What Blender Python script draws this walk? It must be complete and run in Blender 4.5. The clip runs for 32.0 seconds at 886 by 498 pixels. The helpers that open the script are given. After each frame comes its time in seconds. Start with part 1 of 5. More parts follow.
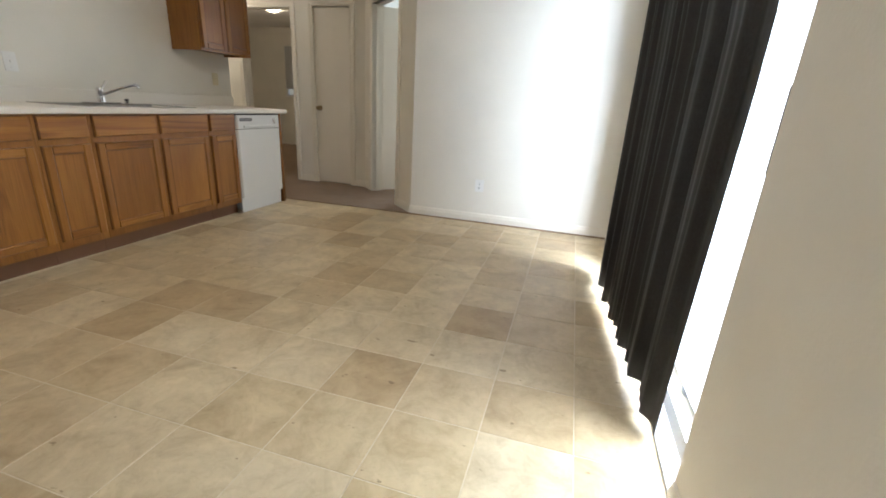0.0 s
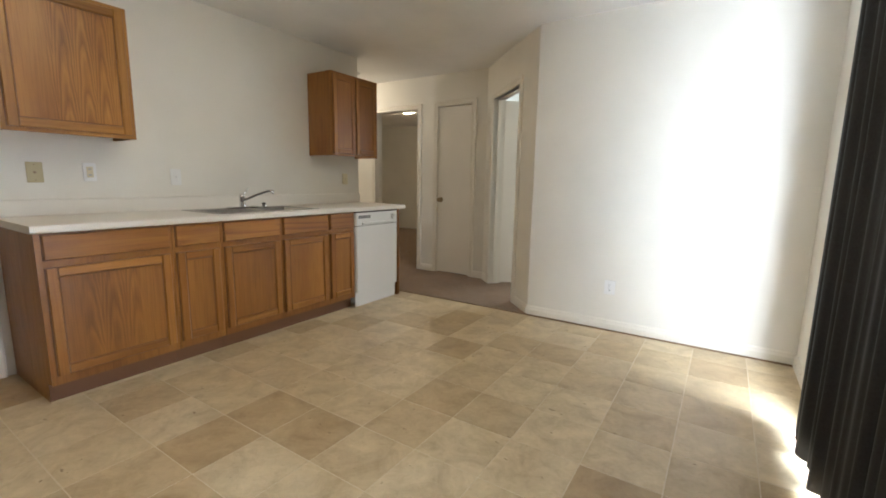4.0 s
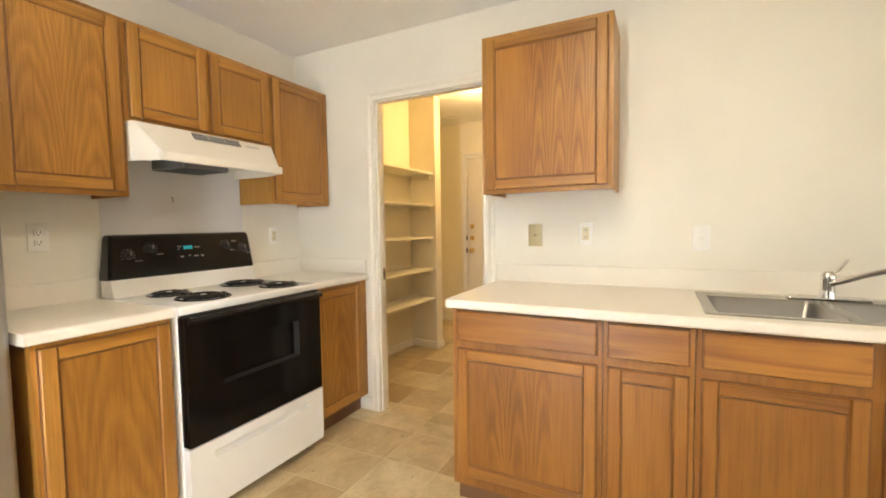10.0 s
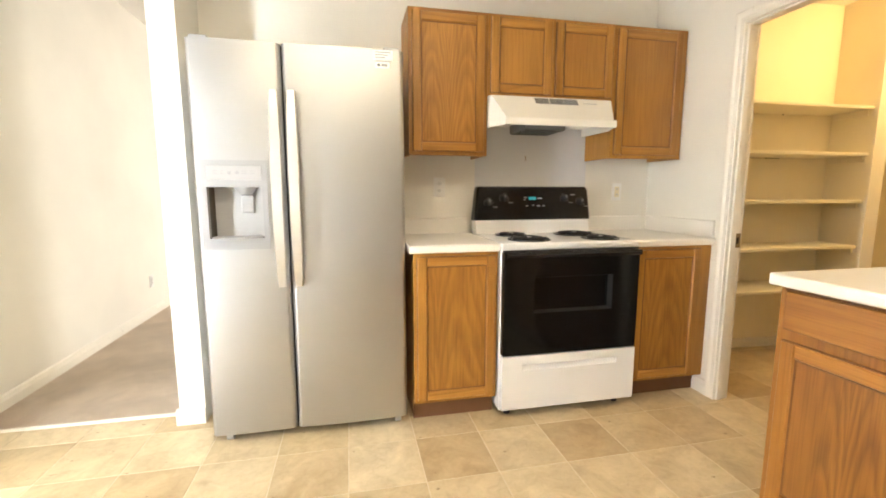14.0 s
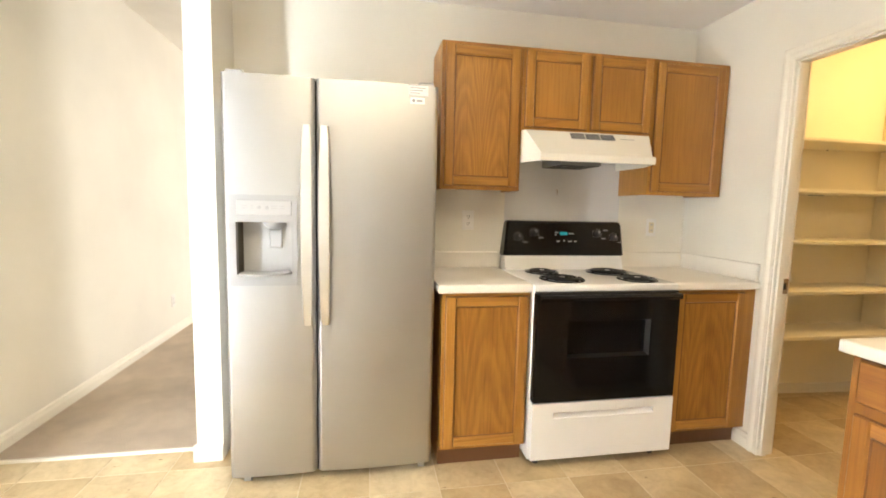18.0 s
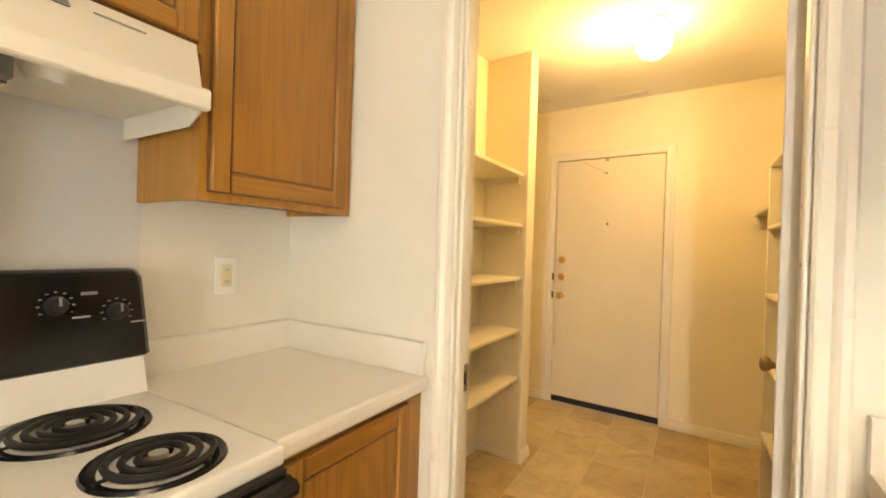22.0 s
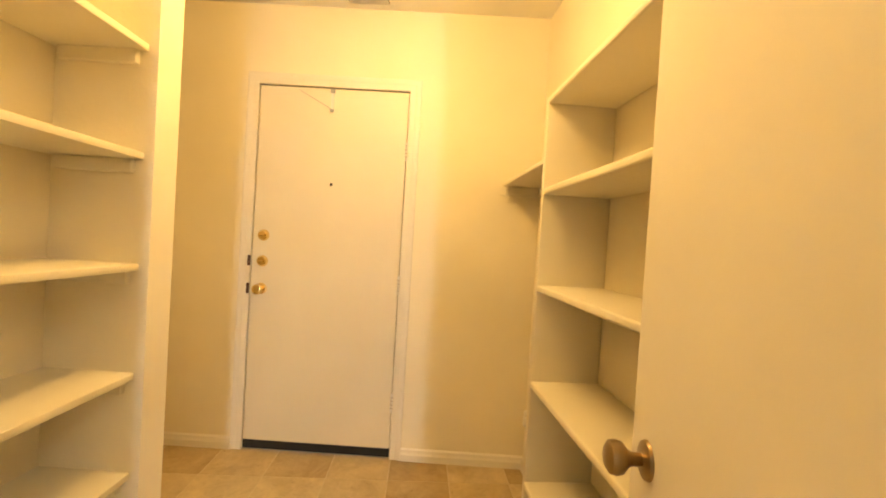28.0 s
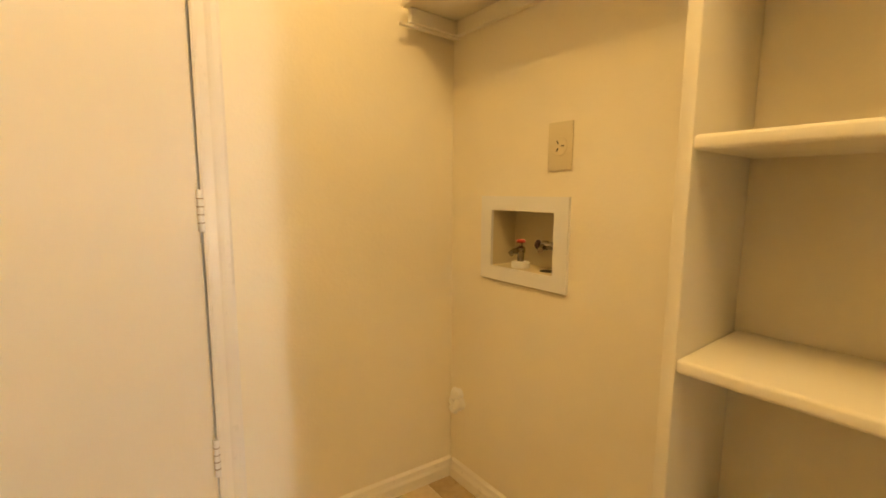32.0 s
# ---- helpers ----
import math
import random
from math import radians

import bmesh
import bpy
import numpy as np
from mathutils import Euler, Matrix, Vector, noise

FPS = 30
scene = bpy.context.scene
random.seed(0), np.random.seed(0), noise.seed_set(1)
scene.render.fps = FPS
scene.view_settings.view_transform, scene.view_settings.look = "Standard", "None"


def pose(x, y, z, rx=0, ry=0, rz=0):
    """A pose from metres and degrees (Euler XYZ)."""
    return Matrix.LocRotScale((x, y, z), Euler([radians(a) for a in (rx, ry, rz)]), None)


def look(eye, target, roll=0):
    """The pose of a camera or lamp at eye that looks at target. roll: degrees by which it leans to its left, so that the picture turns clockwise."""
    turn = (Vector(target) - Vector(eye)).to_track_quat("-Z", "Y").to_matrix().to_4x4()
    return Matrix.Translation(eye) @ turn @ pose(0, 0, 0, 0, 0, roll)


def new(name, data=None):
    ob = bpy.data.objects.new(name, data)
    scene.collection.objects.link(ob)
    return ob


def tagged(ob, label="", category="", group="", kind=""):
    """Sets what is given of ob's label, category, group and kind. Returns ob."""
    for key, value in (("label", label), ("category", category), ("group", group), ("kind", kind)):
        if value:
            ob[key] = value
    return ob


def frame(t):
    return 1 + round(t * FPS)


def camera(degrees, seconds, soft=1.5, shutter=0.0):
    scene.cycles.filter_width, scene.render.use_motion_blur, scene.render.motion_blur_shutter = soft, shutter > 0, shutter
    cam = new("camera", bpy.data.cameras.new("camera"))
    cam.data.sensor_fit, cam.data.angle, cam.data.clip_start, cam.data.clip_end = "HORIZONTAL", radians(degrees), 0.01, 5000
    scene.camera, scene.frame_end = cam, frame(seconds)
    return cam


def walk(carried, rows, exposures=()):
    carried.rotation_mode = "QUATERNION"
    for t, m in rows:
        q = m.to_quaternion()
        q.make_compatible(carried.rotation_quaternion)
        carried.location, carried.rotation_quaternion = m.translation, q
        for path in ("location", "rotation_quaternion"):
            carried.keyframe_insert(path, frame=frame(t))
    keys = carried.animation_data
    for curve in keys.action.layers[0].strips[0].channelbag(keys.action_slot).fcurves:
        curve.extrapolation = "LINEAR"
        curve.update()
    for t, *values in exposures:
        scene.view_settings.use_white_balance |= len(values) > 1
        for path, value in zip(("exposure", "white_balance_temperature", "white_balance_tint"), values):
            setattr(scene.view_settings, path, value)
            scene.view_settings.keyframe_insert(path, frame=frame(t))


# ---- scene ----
cam = camera(91.9, 32.0, soft=1.8)
EXPOSURES = [(0.0, -0.88, 5600, 10), (3.5, -0.84, 5700, 10), (6.0, -0.40, 5950, 10), (7.0, -0.20, 6150, 10), (9.0, 0.16, 6500, 10), (11.0, 0.24, 6550, 10), (13.0, 0.37, 6450, 10), (18.0, 0.33, 6500, 10), (20.0, 0.31, 7050, 10), (22.0, 0.35, 7600, 10), (23.0, 0.32, 8100, 10), (24.0, 0.37, 8700, 10), (27.0, 0.62, 7900, 10), (28.5, 0.60, 7700, 10), (30.0, 0.53, 7350, 10), (32.0, 0.57, 6750, 10)]
PATH = [
    (0, (0.367, 0.457, 1.044), (-0.139, 2.285, 0.408), 3.4),
    (0.5, (0.379, 0.478, 1.008), (-0.052, 2.270, 0.231), 4.3),
    (1, (0.344, 0.514, 0.996), (-0.016, 2.303, 0.179), 5.9),
    (1.5, (0.291, 0.561, 1.001), (-0.089, 2.354, 0.201), 5.9),
    (2, (0.263, 0.618, 1.031), (-0.168, 2.429, 0.299), 6.6),
    (2.5, (0.273, 0.681, 1.054), (-0.270, 2.492, 0.402), 5.3),
    (3, (0.296, 0.752, 1.085), (-0.486, 2.513, 0.547), 2.5),
    (3.5, (0.303, 0.808, 1.130), (-0.626, 2.535, 0.736), 1.4),
    (5.5, (0.154, 1.330, 1.202), (-1.295, 2.697, 1.022), 1.5),
    (6, (0.090, 1.474, 1.248), (-1.400, 2.801, 1.110), 1.3),
    (6.5, (0.014, 1.611, 1.275), (-1.575, 2.825, 1.244), 1.7),
    (7, (-0.033, 1.755, 1.280), (-1.804, 2.684, 1.241), 0.8),
    (7.5, (-0.077, 1.888, 1.272), (-1.953, 2.577, 1.208), 0.2),
    (8, (-0.202, 2.032, 1.238), (-2.140, 2.520, 1.160), -0.7),
    (8.5, (-0.334, 2.132, 1.244), (-2.322, 2.330, 1.144), -0.3),
    (9, (-0.469, 2.230, 1.248), (-2.451, 1.984, 1.129), -0.0),
    (9.5, (-0.638, 2.289, 1.228), (-2.546, 1.697, 1.138), -1.3),
    (10, (-0.786, 2.301, 1.228), (-2.569, 1.402, 1.114), -0.8),
    (10.5, (-0.868, 2.344, 1.247), (-2.440, 1.119, 1.072), -1.0),
    (11, (-0.946, 2.379, 1.258), (-2.231, 0.855, 1.107), -0.3),
    (11.5, (-1.053, 2.369, 1.249), (-2.087, 0.660, 1.147), -0.9),
    (12, (-1.103, 2.399, 1.263), (-1.810, 0.530, 1.174), -1.1),
    (12.5, (-1.112, 2.481, 1.236), (-1.569, 0.538, 1.105), -0.9),
    (13, (-1.109, 2.534, 1.213), (-1.501, 0.583, 1.005), -0.6),
    (13.5, (-1.096, 2.571, 1.197), (-1.502, 0.630, 0.943), 0.1),
    (14, (-1.080, 2.600, 1.173), (-1.498, 0.663, 0.905), 0.0),
    (14.5, (-1.066, 2.607, 1.173), (-1.457, 0.666, 0.891), 0.4),
    (15, (-1.058, 2.606, 1.209), (-1.422, 0.654, 0.971), -0.5),
    (15.5, (-1.060, 2.610, 1.227), (-1.393, 0.648, 1.026), 0.2),
    (17.5, (-1.042, 2.553, 1.236), (-1.392, 0.595, 1.032), 1.8),
    (18, (-1.023, 2.501, 1.274), (-1.374, 0.542, 1.076), 1.3),
    (18.5, (-1.030, 2.453, 1.294), (-1.371, 0.485, 1.198), 2.0),
    (19, (-1.053, 2.377, 1.315), (-1.412, 0.411, 1.244), 0.3),
    (19.5, (-1.188, 2.225, 1.342), (-1.531, 0.255, 1.323), 0.8),
    (20, (-1.319, 2.058, 1.343), (-1.852, 0.131, 1.287), 3.1),
    (20.5, (-1.463, 1.845, 1.345), (-2.388, 0.072, 1.326), 1.7),
    (21, (-1.655, 1.608, 1.310), (-2.819, -0.018, 1.277), 1.7),
    (21.5, (-1.852, 1.401, 1.289), (-3.290, 0.011, 1.261), 2.7),
    (22, (-2.051, 1.241, 1.275), (-3.767, 0.214, 1.267), 1.8),
    (22.5, (-2.301, 1.167, 1.257), (-4.130, 0.359, 1.215), 1.5),
    (23, (-2.536, 1.160, 1.243), (-4.385, 0.399, 1.186), 1.8),
    (23.5, (-2.711, 1.127, 1.232), (-4.592, 0.456, 1.128), 2.0),
    (24, (-2.843, 1.108, 1.220), (-4.679, 0.324, 1.096), 1.6),
    (24.5, (-2.908, 1.189, 1.189), (-4.623, 0.163, 1.109), 1.4),
    (26.5, (-3.135, 1.098, 1.200), (-5.050, 0.526, 1.143), 1.4),
    (27, (-3.179, 1.096, 1.225), (-5.159, 0.817, 1.197), 2.5),
    (27.5, (-3.212, 1.096, 1.236), (-5.208, 1.001, 1.198), 2.8),
    (28, (-3.244, 1.122, 1.231), (-5.241, 1.224, 1.192), 3.5),
    (28.5, (-3.329, 1.154, 1.229), (-5.325, 1.267, 1.205), 3.2),
    (29, (-3.443, 1.125, 1.212), (-5.441, 1.219, 1.184), 2.1),
    (29.5, (-3.641, 1.018, 1.194), (-5.622, 1.281, 1.115), 1.7),
    (30, (-3.856, 0.949, 1.151), (-5.822, 1.295, 1.031), -0.1),
    (30.5, (-4.059, 0.925, 1.112), (-6.003, 1.387, 1.026), 0.6),
    (31, (-4.205, 0.903, 1.067), (-6.051, 1.662, 0.939), 1.3),
    (31.5, (-4.343, 0.858, 1.035), (-6.070, 1.841, 0.813), 1.0),
    (32, (-4.412, 0.866, 1.013), (-6.010, 2.040, 0.754), 0.3),
]

walk(cam, [(t, look(eye, target, roll)) for t, eye, target, roll in PATH], EXPOSURES)

# ---- light ----
SKY = bpy.data.worlds.new("daylight")
scene.world = SKY
SKY.use_nodes = True
sky_nodes = SKY.node_tree.nodes
sky = sky_nodes.new("ShaderNodeTexSky")
sky.sky_type, sky.sun_disc = "NISHITA", False
sky.sun_elevation, sky.sun_rotation = radians(48), radians(250)
SKY.node_tree.links.new(sky.outputs[0], sky_nodes["Background"].inputs[0])
sky_nodes["Background"].inputs[1].default_value = 0.15


def lamp(name, kind, m, power, colour, size=0.1, size_y=0.0):
    data = bpy.data.lights.new(name, kind)
    data.energy, data.color = power, colour
    if kind == "AREA":
        data.size = size
        if size_y:
            data.shape, data.size_y = "RECTANGLE", size_y
    elif kind == "SUN":
        data.angle = radians(size)
    else:
        data.shadow_soft_size = size
    ob = new(name, data)
    ob.matrix_basis = m
    return ob


lamp("sun", "SUN", look((-6, 5, 12), (0, 0, 0)), 5.0, (1.0, 0.95, 0.87), 0.5)
lamp("patio_daylight", "AREA", pose(0.93, 2.46, 1.05, 0, 90, 0), 1050, (0.93, 0.97, 1.0), 2.0, 1.78)
lamp("living_room_daylight", "AREA", pose(-4.86, -4.30, 1.45, 60, 0, -90), 200, (1.0, 0.985, 0.96), 1.35, 1.4)
lamp("bedroom_daylight", "AREA", pose(-0.1, 7.4, 1.5, -90, 0, 0), 130, (0.97, 1.0, 0.95), 1.2, 1.2)
WARM = (1.0, 0.62, 0.21)
LAMP_X, LAMP_Y = -1.15, 2.0      # the kitchen ceiling light, a long box
lamp("kitchen_tubes", "AREA", pose(LAMP_X, LAMP_Y, 2.315), 11.2, (1.0, 0.90, 0.73), 1.15, 0.26)
lamp("laundry_bulb", "POINT", pose(-4.472, 0.845, 2.25), 18.5, WARM, 0.09)
lamp("hall_bulb", "POINT", pose(-4.3, 4.85, 2.25), 38, (1.0, 0.82, 0.58), 0.06)
lamp("bedroom_bulb", "POINT", pose(-4.56, 7.12, 2.24), 38, (1.0, 0.78, 0.50), 0.06)


# ---- materials ----
def material(name, colour, rough=0.5, metal=0.0, **more):
    mat = bpy.data.materials.new(name)
    mat.use_nodes = True
    b = mat.node_tree.nodes["Principled BSDF"]
    b.inputs["Base Color"].default_value = (*colour, 1)
    b.inputs["Roughness"].default_value = rough
    b.inputs["Metallic"].default_value = metal
    for key, value in more.items():
        b.inputs[key.replace("_", " ")].default_value = value
    return mat


class Nodes:
    """Short calls for the nodes of one material."""

    def __init__(self, mat):
        self.tree = mat.node_tree
        self.bsdf = self.tree.nodes["Principled BSDF"]

    def add(self, kind, **inputs):
        n = self.tree.nodes.new(kind)
        for key, value in inputs.items():
            key = key.replace("_", " ")
            if isinstance(value, bpy.types.NodeSocket):
                self.tree.links.new(value, n.inputs[key])
            else:
                n.inputs[key].default_value = value
        return n

    def link(self, a, b):
        self.tree.links.new(a, b)

    def coords(self, scale=(1, 1, 1), shift=False):
        c = self.add("ShaderNodeTexCoord").outputs["Object"]
        m = self.add("ShaderNodeMapping", Vector=c)
        m.inputs["Scale"].default_value = scale
        if shift:
            info = self.add("ShaderNodeObjectInfo")
            mul = self.add("ShaderNodeVectorMath")
            mul.operation = "SCALE"
            comb = self.add("ShaderNodeCombineXYZ", X=info.outputs["Random"], Y=info.outputs["Random"], Z=info.outputs["Random"])
            self.link(comb.outputs[0], mul.inputs[0])
            mul.inputs["Scale"].default_value = 37.0
            self.link(mul.outputs[0], m.inputs["Location"])
        return m.outputs[0]

    def noise(self, vec, scale, detail=3.0, rough=0.5):
        return self.add("ShaderNodeTexNoise", Vector=vec, Scale=scale, Detail=detail, Roughness=rough).outputs["Fac"]

    def ramp(self, fac, stops):
        r = self.add("ShaderNodeValToRGB", Fac=fac)
        e = r.color_ramp.elements
        while len(e) < len(stops):
            e.new(0.5)
        for el, (p, c) in zip(e, stops):
            el.position, el.color = p, (*c, 1) if len(c) == 3 else c
        return r.outputs["Color"]

    def mix(self, fac, a, b, blend="MIX"):
        n = self.tree.nodes.new("ShaderNodeMix")
        n.data_type, n.blend_type = "RGBA", blend
        for sock, value in ((n.inputs[0], fac), (n.inputs[6], a), (n.inputs[7], b)):
            if isinstance(value, bpy.types.NodeSocket):
                self.link(value, sock)
            else:
                sock.default_value = value if not isinstance(value, tuple) else (*value, 1)
        return n.outputs[2]

    def bump(self, height, strength, distance):
        n = self.add("ShaderNodeBump", Height=height, Strength=strength, Distance=distance)
        self.link(n.outputs[0], self.bsdf.inputs["Normal"])

    def out(self, name, sock):
        self.link(sock, self.bsdf.inputs[name])


def grey(v):
    return (v, v, v)


def paint(name, colour, rough=0.55, orange_peel=0.25, dirt=0.05):
    mat = material(name, colour, rough)
    n = Nodes(mat)
    c = n.coords()
    stain = n.noise(c, 1.3, 4)
    dark = tuple(v * (1 - dirt * 2) for v in colour)
    n.out("Base Color", n.ramp(stain, [(0.3, dark), (0.62, colour)]))
    fine = n.noise(c, 95.0, 2)
    broad = n.noise(c, 32.0, 3)
    n.bump(n.mix(0.5, fine, broad), orange_peel, 0.004)
    n.out("Roughness", n.ramp(broad, [(0.2, grey(rough - 0.08)), (0.8, grey(rough + 0.08))]))
    return mat


def oak(name, grain, bold=0.5, tone=(1, 1, 1), figure=None, strong=0.95):
    """Brown-stained oak with its grain along one axis of the object, x or z.
    figure: (middle, half step, half width, middle height, half height) of nested arches in the veneer, and optionally how dense they stand."""
    mat = material(name, (0.33, 0.14, 0.04), 0.36)
    n = Nodes(mat)
    along = (1, 1, 0.06) if grain == "z" else (0.06, 1, 1)
    pores = (1, 1, 0.022) if grain == "z" else (0.022, 1, 1)
    c = n.coords(along, True)

    def math_node(op, a, b=0.0):
        m = n.tree.nodes.new("ShaderNodeMath")
        m.operation = op
        for i, v in enumerate((a, b)):
            if isinstance(v, bpy.types.NodeSocket):
                n.link(v, m.inputs[i])
            else:
                m.inputs[i].default_value = v
        return m.outputs[0]

    warp = n.noise(c, 5.0, 2, 0.4)
    ring = math_node("FRACT", math_node("MULTIPLY", warp, 11.0))
    lines = n.ramp(ring, [(0.0, grey(1.0)), (0.45, grey(0.96)), (0.84, (0.62, 0.55, 0.50)), (1.0, grey(0.98))])
    p = n.noise(n.coords(pores, True), 170.0, 3, 0.6)
    streak = n.ramp(p, [(0.30, (0.74, 0.69, 0.64)), (0.50, (0.98, 0.98, 0.97)), (0.75, (1.10, 1.10, 1.10))])
    cloud = n.ramp(n.noise(n.coords((1, 1, 0.30) if grain == "z" else (0.30, 1, 1), True), 3.4, 4, 0.55), [(0.28, (0.74, 0.66, 0.58)), (0.48, (0.96, 0.94, 0.92)), (0.72, (1.20, 1.21, 1.20))])
    piece = n.ramp(n.add("ShaderNodeObjectInfo").outputs["Random"], [(0.0, (0.84, 0.79, 0.74)), (0.5, (1.0, 1.0, 1.0)), (1.0, (1.14, 1.16, 1.20))])
    base = tuple(a * b for a, b in zip((0.375, 0.170, 0.034), tone))
    col = n.mix(0.8, n.mix(bold, base, lines, "MULTIPLY"), streak, "MULTIPLY")
    col = n.mix(1.0, n.mix(1.0, col, cloud, "MULTIPLY"), piece, "MULTIPLY")
    if figure:
        cx, step, hw, cz, hz = figure[:5]
        dense = figure[5] if len(figure) > 5 else 1.0      # how close the arches stand
        xyz = n.tree.nodes.new("ShaderNodeSeparateXYZ")
        n.link(n.add("ShaderNodeTexCoord").outputs["Object"], xyz.inputs[0])
        x, z = xyz.outputs["X"], xyz.outputs["Z"]
        wob = n.noise(n.coords((1, 1, 0.35), True), 9.0, 3, 0.5)
        d = math_node("PINGPONG", math_node("ADD", x, math_node("SUBTRACT", math_node("MULTIPLY", wob, 0.016), cx + 0.008)), step)
        f = math_node("ADD", math_node("MULTIPLY", math_node("MULTIPLY", d, d), 2.4 * dense / (step * step)), math_node("MULTIPLY", z, 4.2 * dense))
        f = math_node("FRACT", math_node("ADD", f, math_node("MULTIPLY", wob, 2.2)))
        arch = n.ramp(f, [(0.0, (0.40, 0.31, 0.24)), (0.30, (0.72, 0.66, 0.58)), (0.62, (1.22, 1.22, 1.18)), (0.86, (0.84, 0.79, 0.73)), (1.0, (0.40, 0.31, 0.24))])
        near = math_node("SUBTRACT", 1.0, math_node("DIVIDE", math_node("ABSOLUTE", math_node("SUBTRACT", x, cx)), hw))
        high = math_node("SUBTRACT", 1.0, math_node("DIVIDE", math_node("ABSOLUTE", math_node("SUBTRACT", z, cz)), hz))
        mask = n.ramp(math_node("MINIMUM", near, high), [(0.0, grey(0.0)), (0.30, grey(strong))])
        col = n.mix(mask, col, n.mix(1.0, col, arch, "MULTIPLY"))
    n.out("Base Color", col)
    n.bump(p, 0.12, 0.002)
    n.out("Roughness", n.ramp(p, [(0.3, grey(0.46)), (0.6, grey(0.32))]))
    return mat


WALL = paint("cream_wall_paint", (0.80, 0.765, 0.68), 0.55, 0.30)
WALL_COOL = paint("pale_bedroom_paint", (0.74, 0.76, 0.72), 0.6, 0.3)
# Wall cream made yellower: the laundry bulb's warm light is in the colour.
WALL_WARM = paint("bulb_tinted_cream_paint", (0.86, 0.79, 0.62), 0.5, 0.30)
CEIL = paint("white_ceiling_texture", (0.90, 0.885, 0.845), 0.8, 0.75)
TRIM = paint("ivory_trim_gloss", (0.82, 0.775, 0.68), 0.32, 0.05, 0.04)
SHELF = paint("cream_shelf_paint", (0.83, 0.775, 0.63), 0.38, 0.10, 0.04)
DOOR_L = paint("cream_back_door_paint", (0.80, 0.735, 0.60), 0.42, 0.14, 0.05)
DOORP = paint("white_door_paint", (0.83, 0.79, 0.71), 0.36, 0.10, 0.04)
OAK_V, OAK_H = oak("oak_vertical_grain", "z", 0.30, (1.04, 1.10, 1.02)), oak("oak_horizontal_grain", "x", 0.6, (1.04, 1.10, 1.02))
OAK_PANEL = oak("oak_plain_veneer", "z", 0.20, (1.02, 1.06, 0.96))
OAK_DRAWER = oak("oak_striped_drawer", "x", 1.0, (0.92, 0.88, 0.86))
HONEY = {"V": OAK_V, "H": OAK_H, "P": OAK_PANEL, "D": OAK_DRAWER}
BROWN_TONE = (0.84, 0.79, 0.68)
BROWN = {"V": oak("brown_oak_vertical_grain", "z", 0.35, BROWN_TONE), "H": oak("brown_oak_horizontal_grain", "x", 0.7, BROWN_TONE),
         "P": oak("brown_oak_veneer", "z", 0.25, (0.80, 0.75, 0.64)), "D": oak("brown_oak_drawer", "x", 1.0, (0.88, 0.82, 0.70))}
WOOD = dict(HONEY)
OAK_ARCH = oak("oak_three_arch_veneer", "z", 0.15, (1.12, 1.15, 1.04), (0.365, 0.044, 0.17, 0.36, 0.60), 0.55)
OAK_PAIR = oak("oak_paired_arch_veneer", "z", 0.2, (1.10, 1.16, 1.06), (0.120, 0.096, 0.34, 0.36, 0.60, 1.7), 0.30)
OAK_BURST = oak("oak_dark_figure_veneer", "z", 0.25, (0.80, 0.75, 0.64), (0.29, 0.055, 0.15, 0.46, 0.26), 0.45)
OAK_WILD = oak("oak_loose_figure_veneer", "z", 0.3, (1.00, 1.04, 0.94), (0.235, 0.118, 0.24, 0.48, 0.50), 0.30)
# Dark oak tone that paints in the shade round doors, drawers and panels.
OAK_SHADE = material("oak_edge_shade", (0.17, 0.066, 0.018), 0.5)
OAK_DARK = material("oak_toe_kick_stain", (0.16, 0.07, 0.03), 0.5)
CAVITY = material("dark_gap", (0.02, 0.018, 0.015), 0.8)


def laminate():
    mat = material("white_laminate", (0.80, 0.76, 0.69), 0.30)
    n = Nodes(mat)
    c = n.coords()
    n.out("Base Color", n.mix(0.5, n.ramp(n.noise(c, 420, 2), [(0.38, (0.77, 0.73, 0.66)), (0.55, (0.82, 0.785, 0.715))]), n.ramp(n.noise(c, 2.2, 3), [(0.3, (0.79, 0.75, 0.68)), (0.7, (0.82, 0.78, 0.71))])))
    n.out("Roughness", n.ramp(n.noise(c, 60, 3), [(0.3, grey(0.36)), (0.7, grey(0.42))]))
    return mat


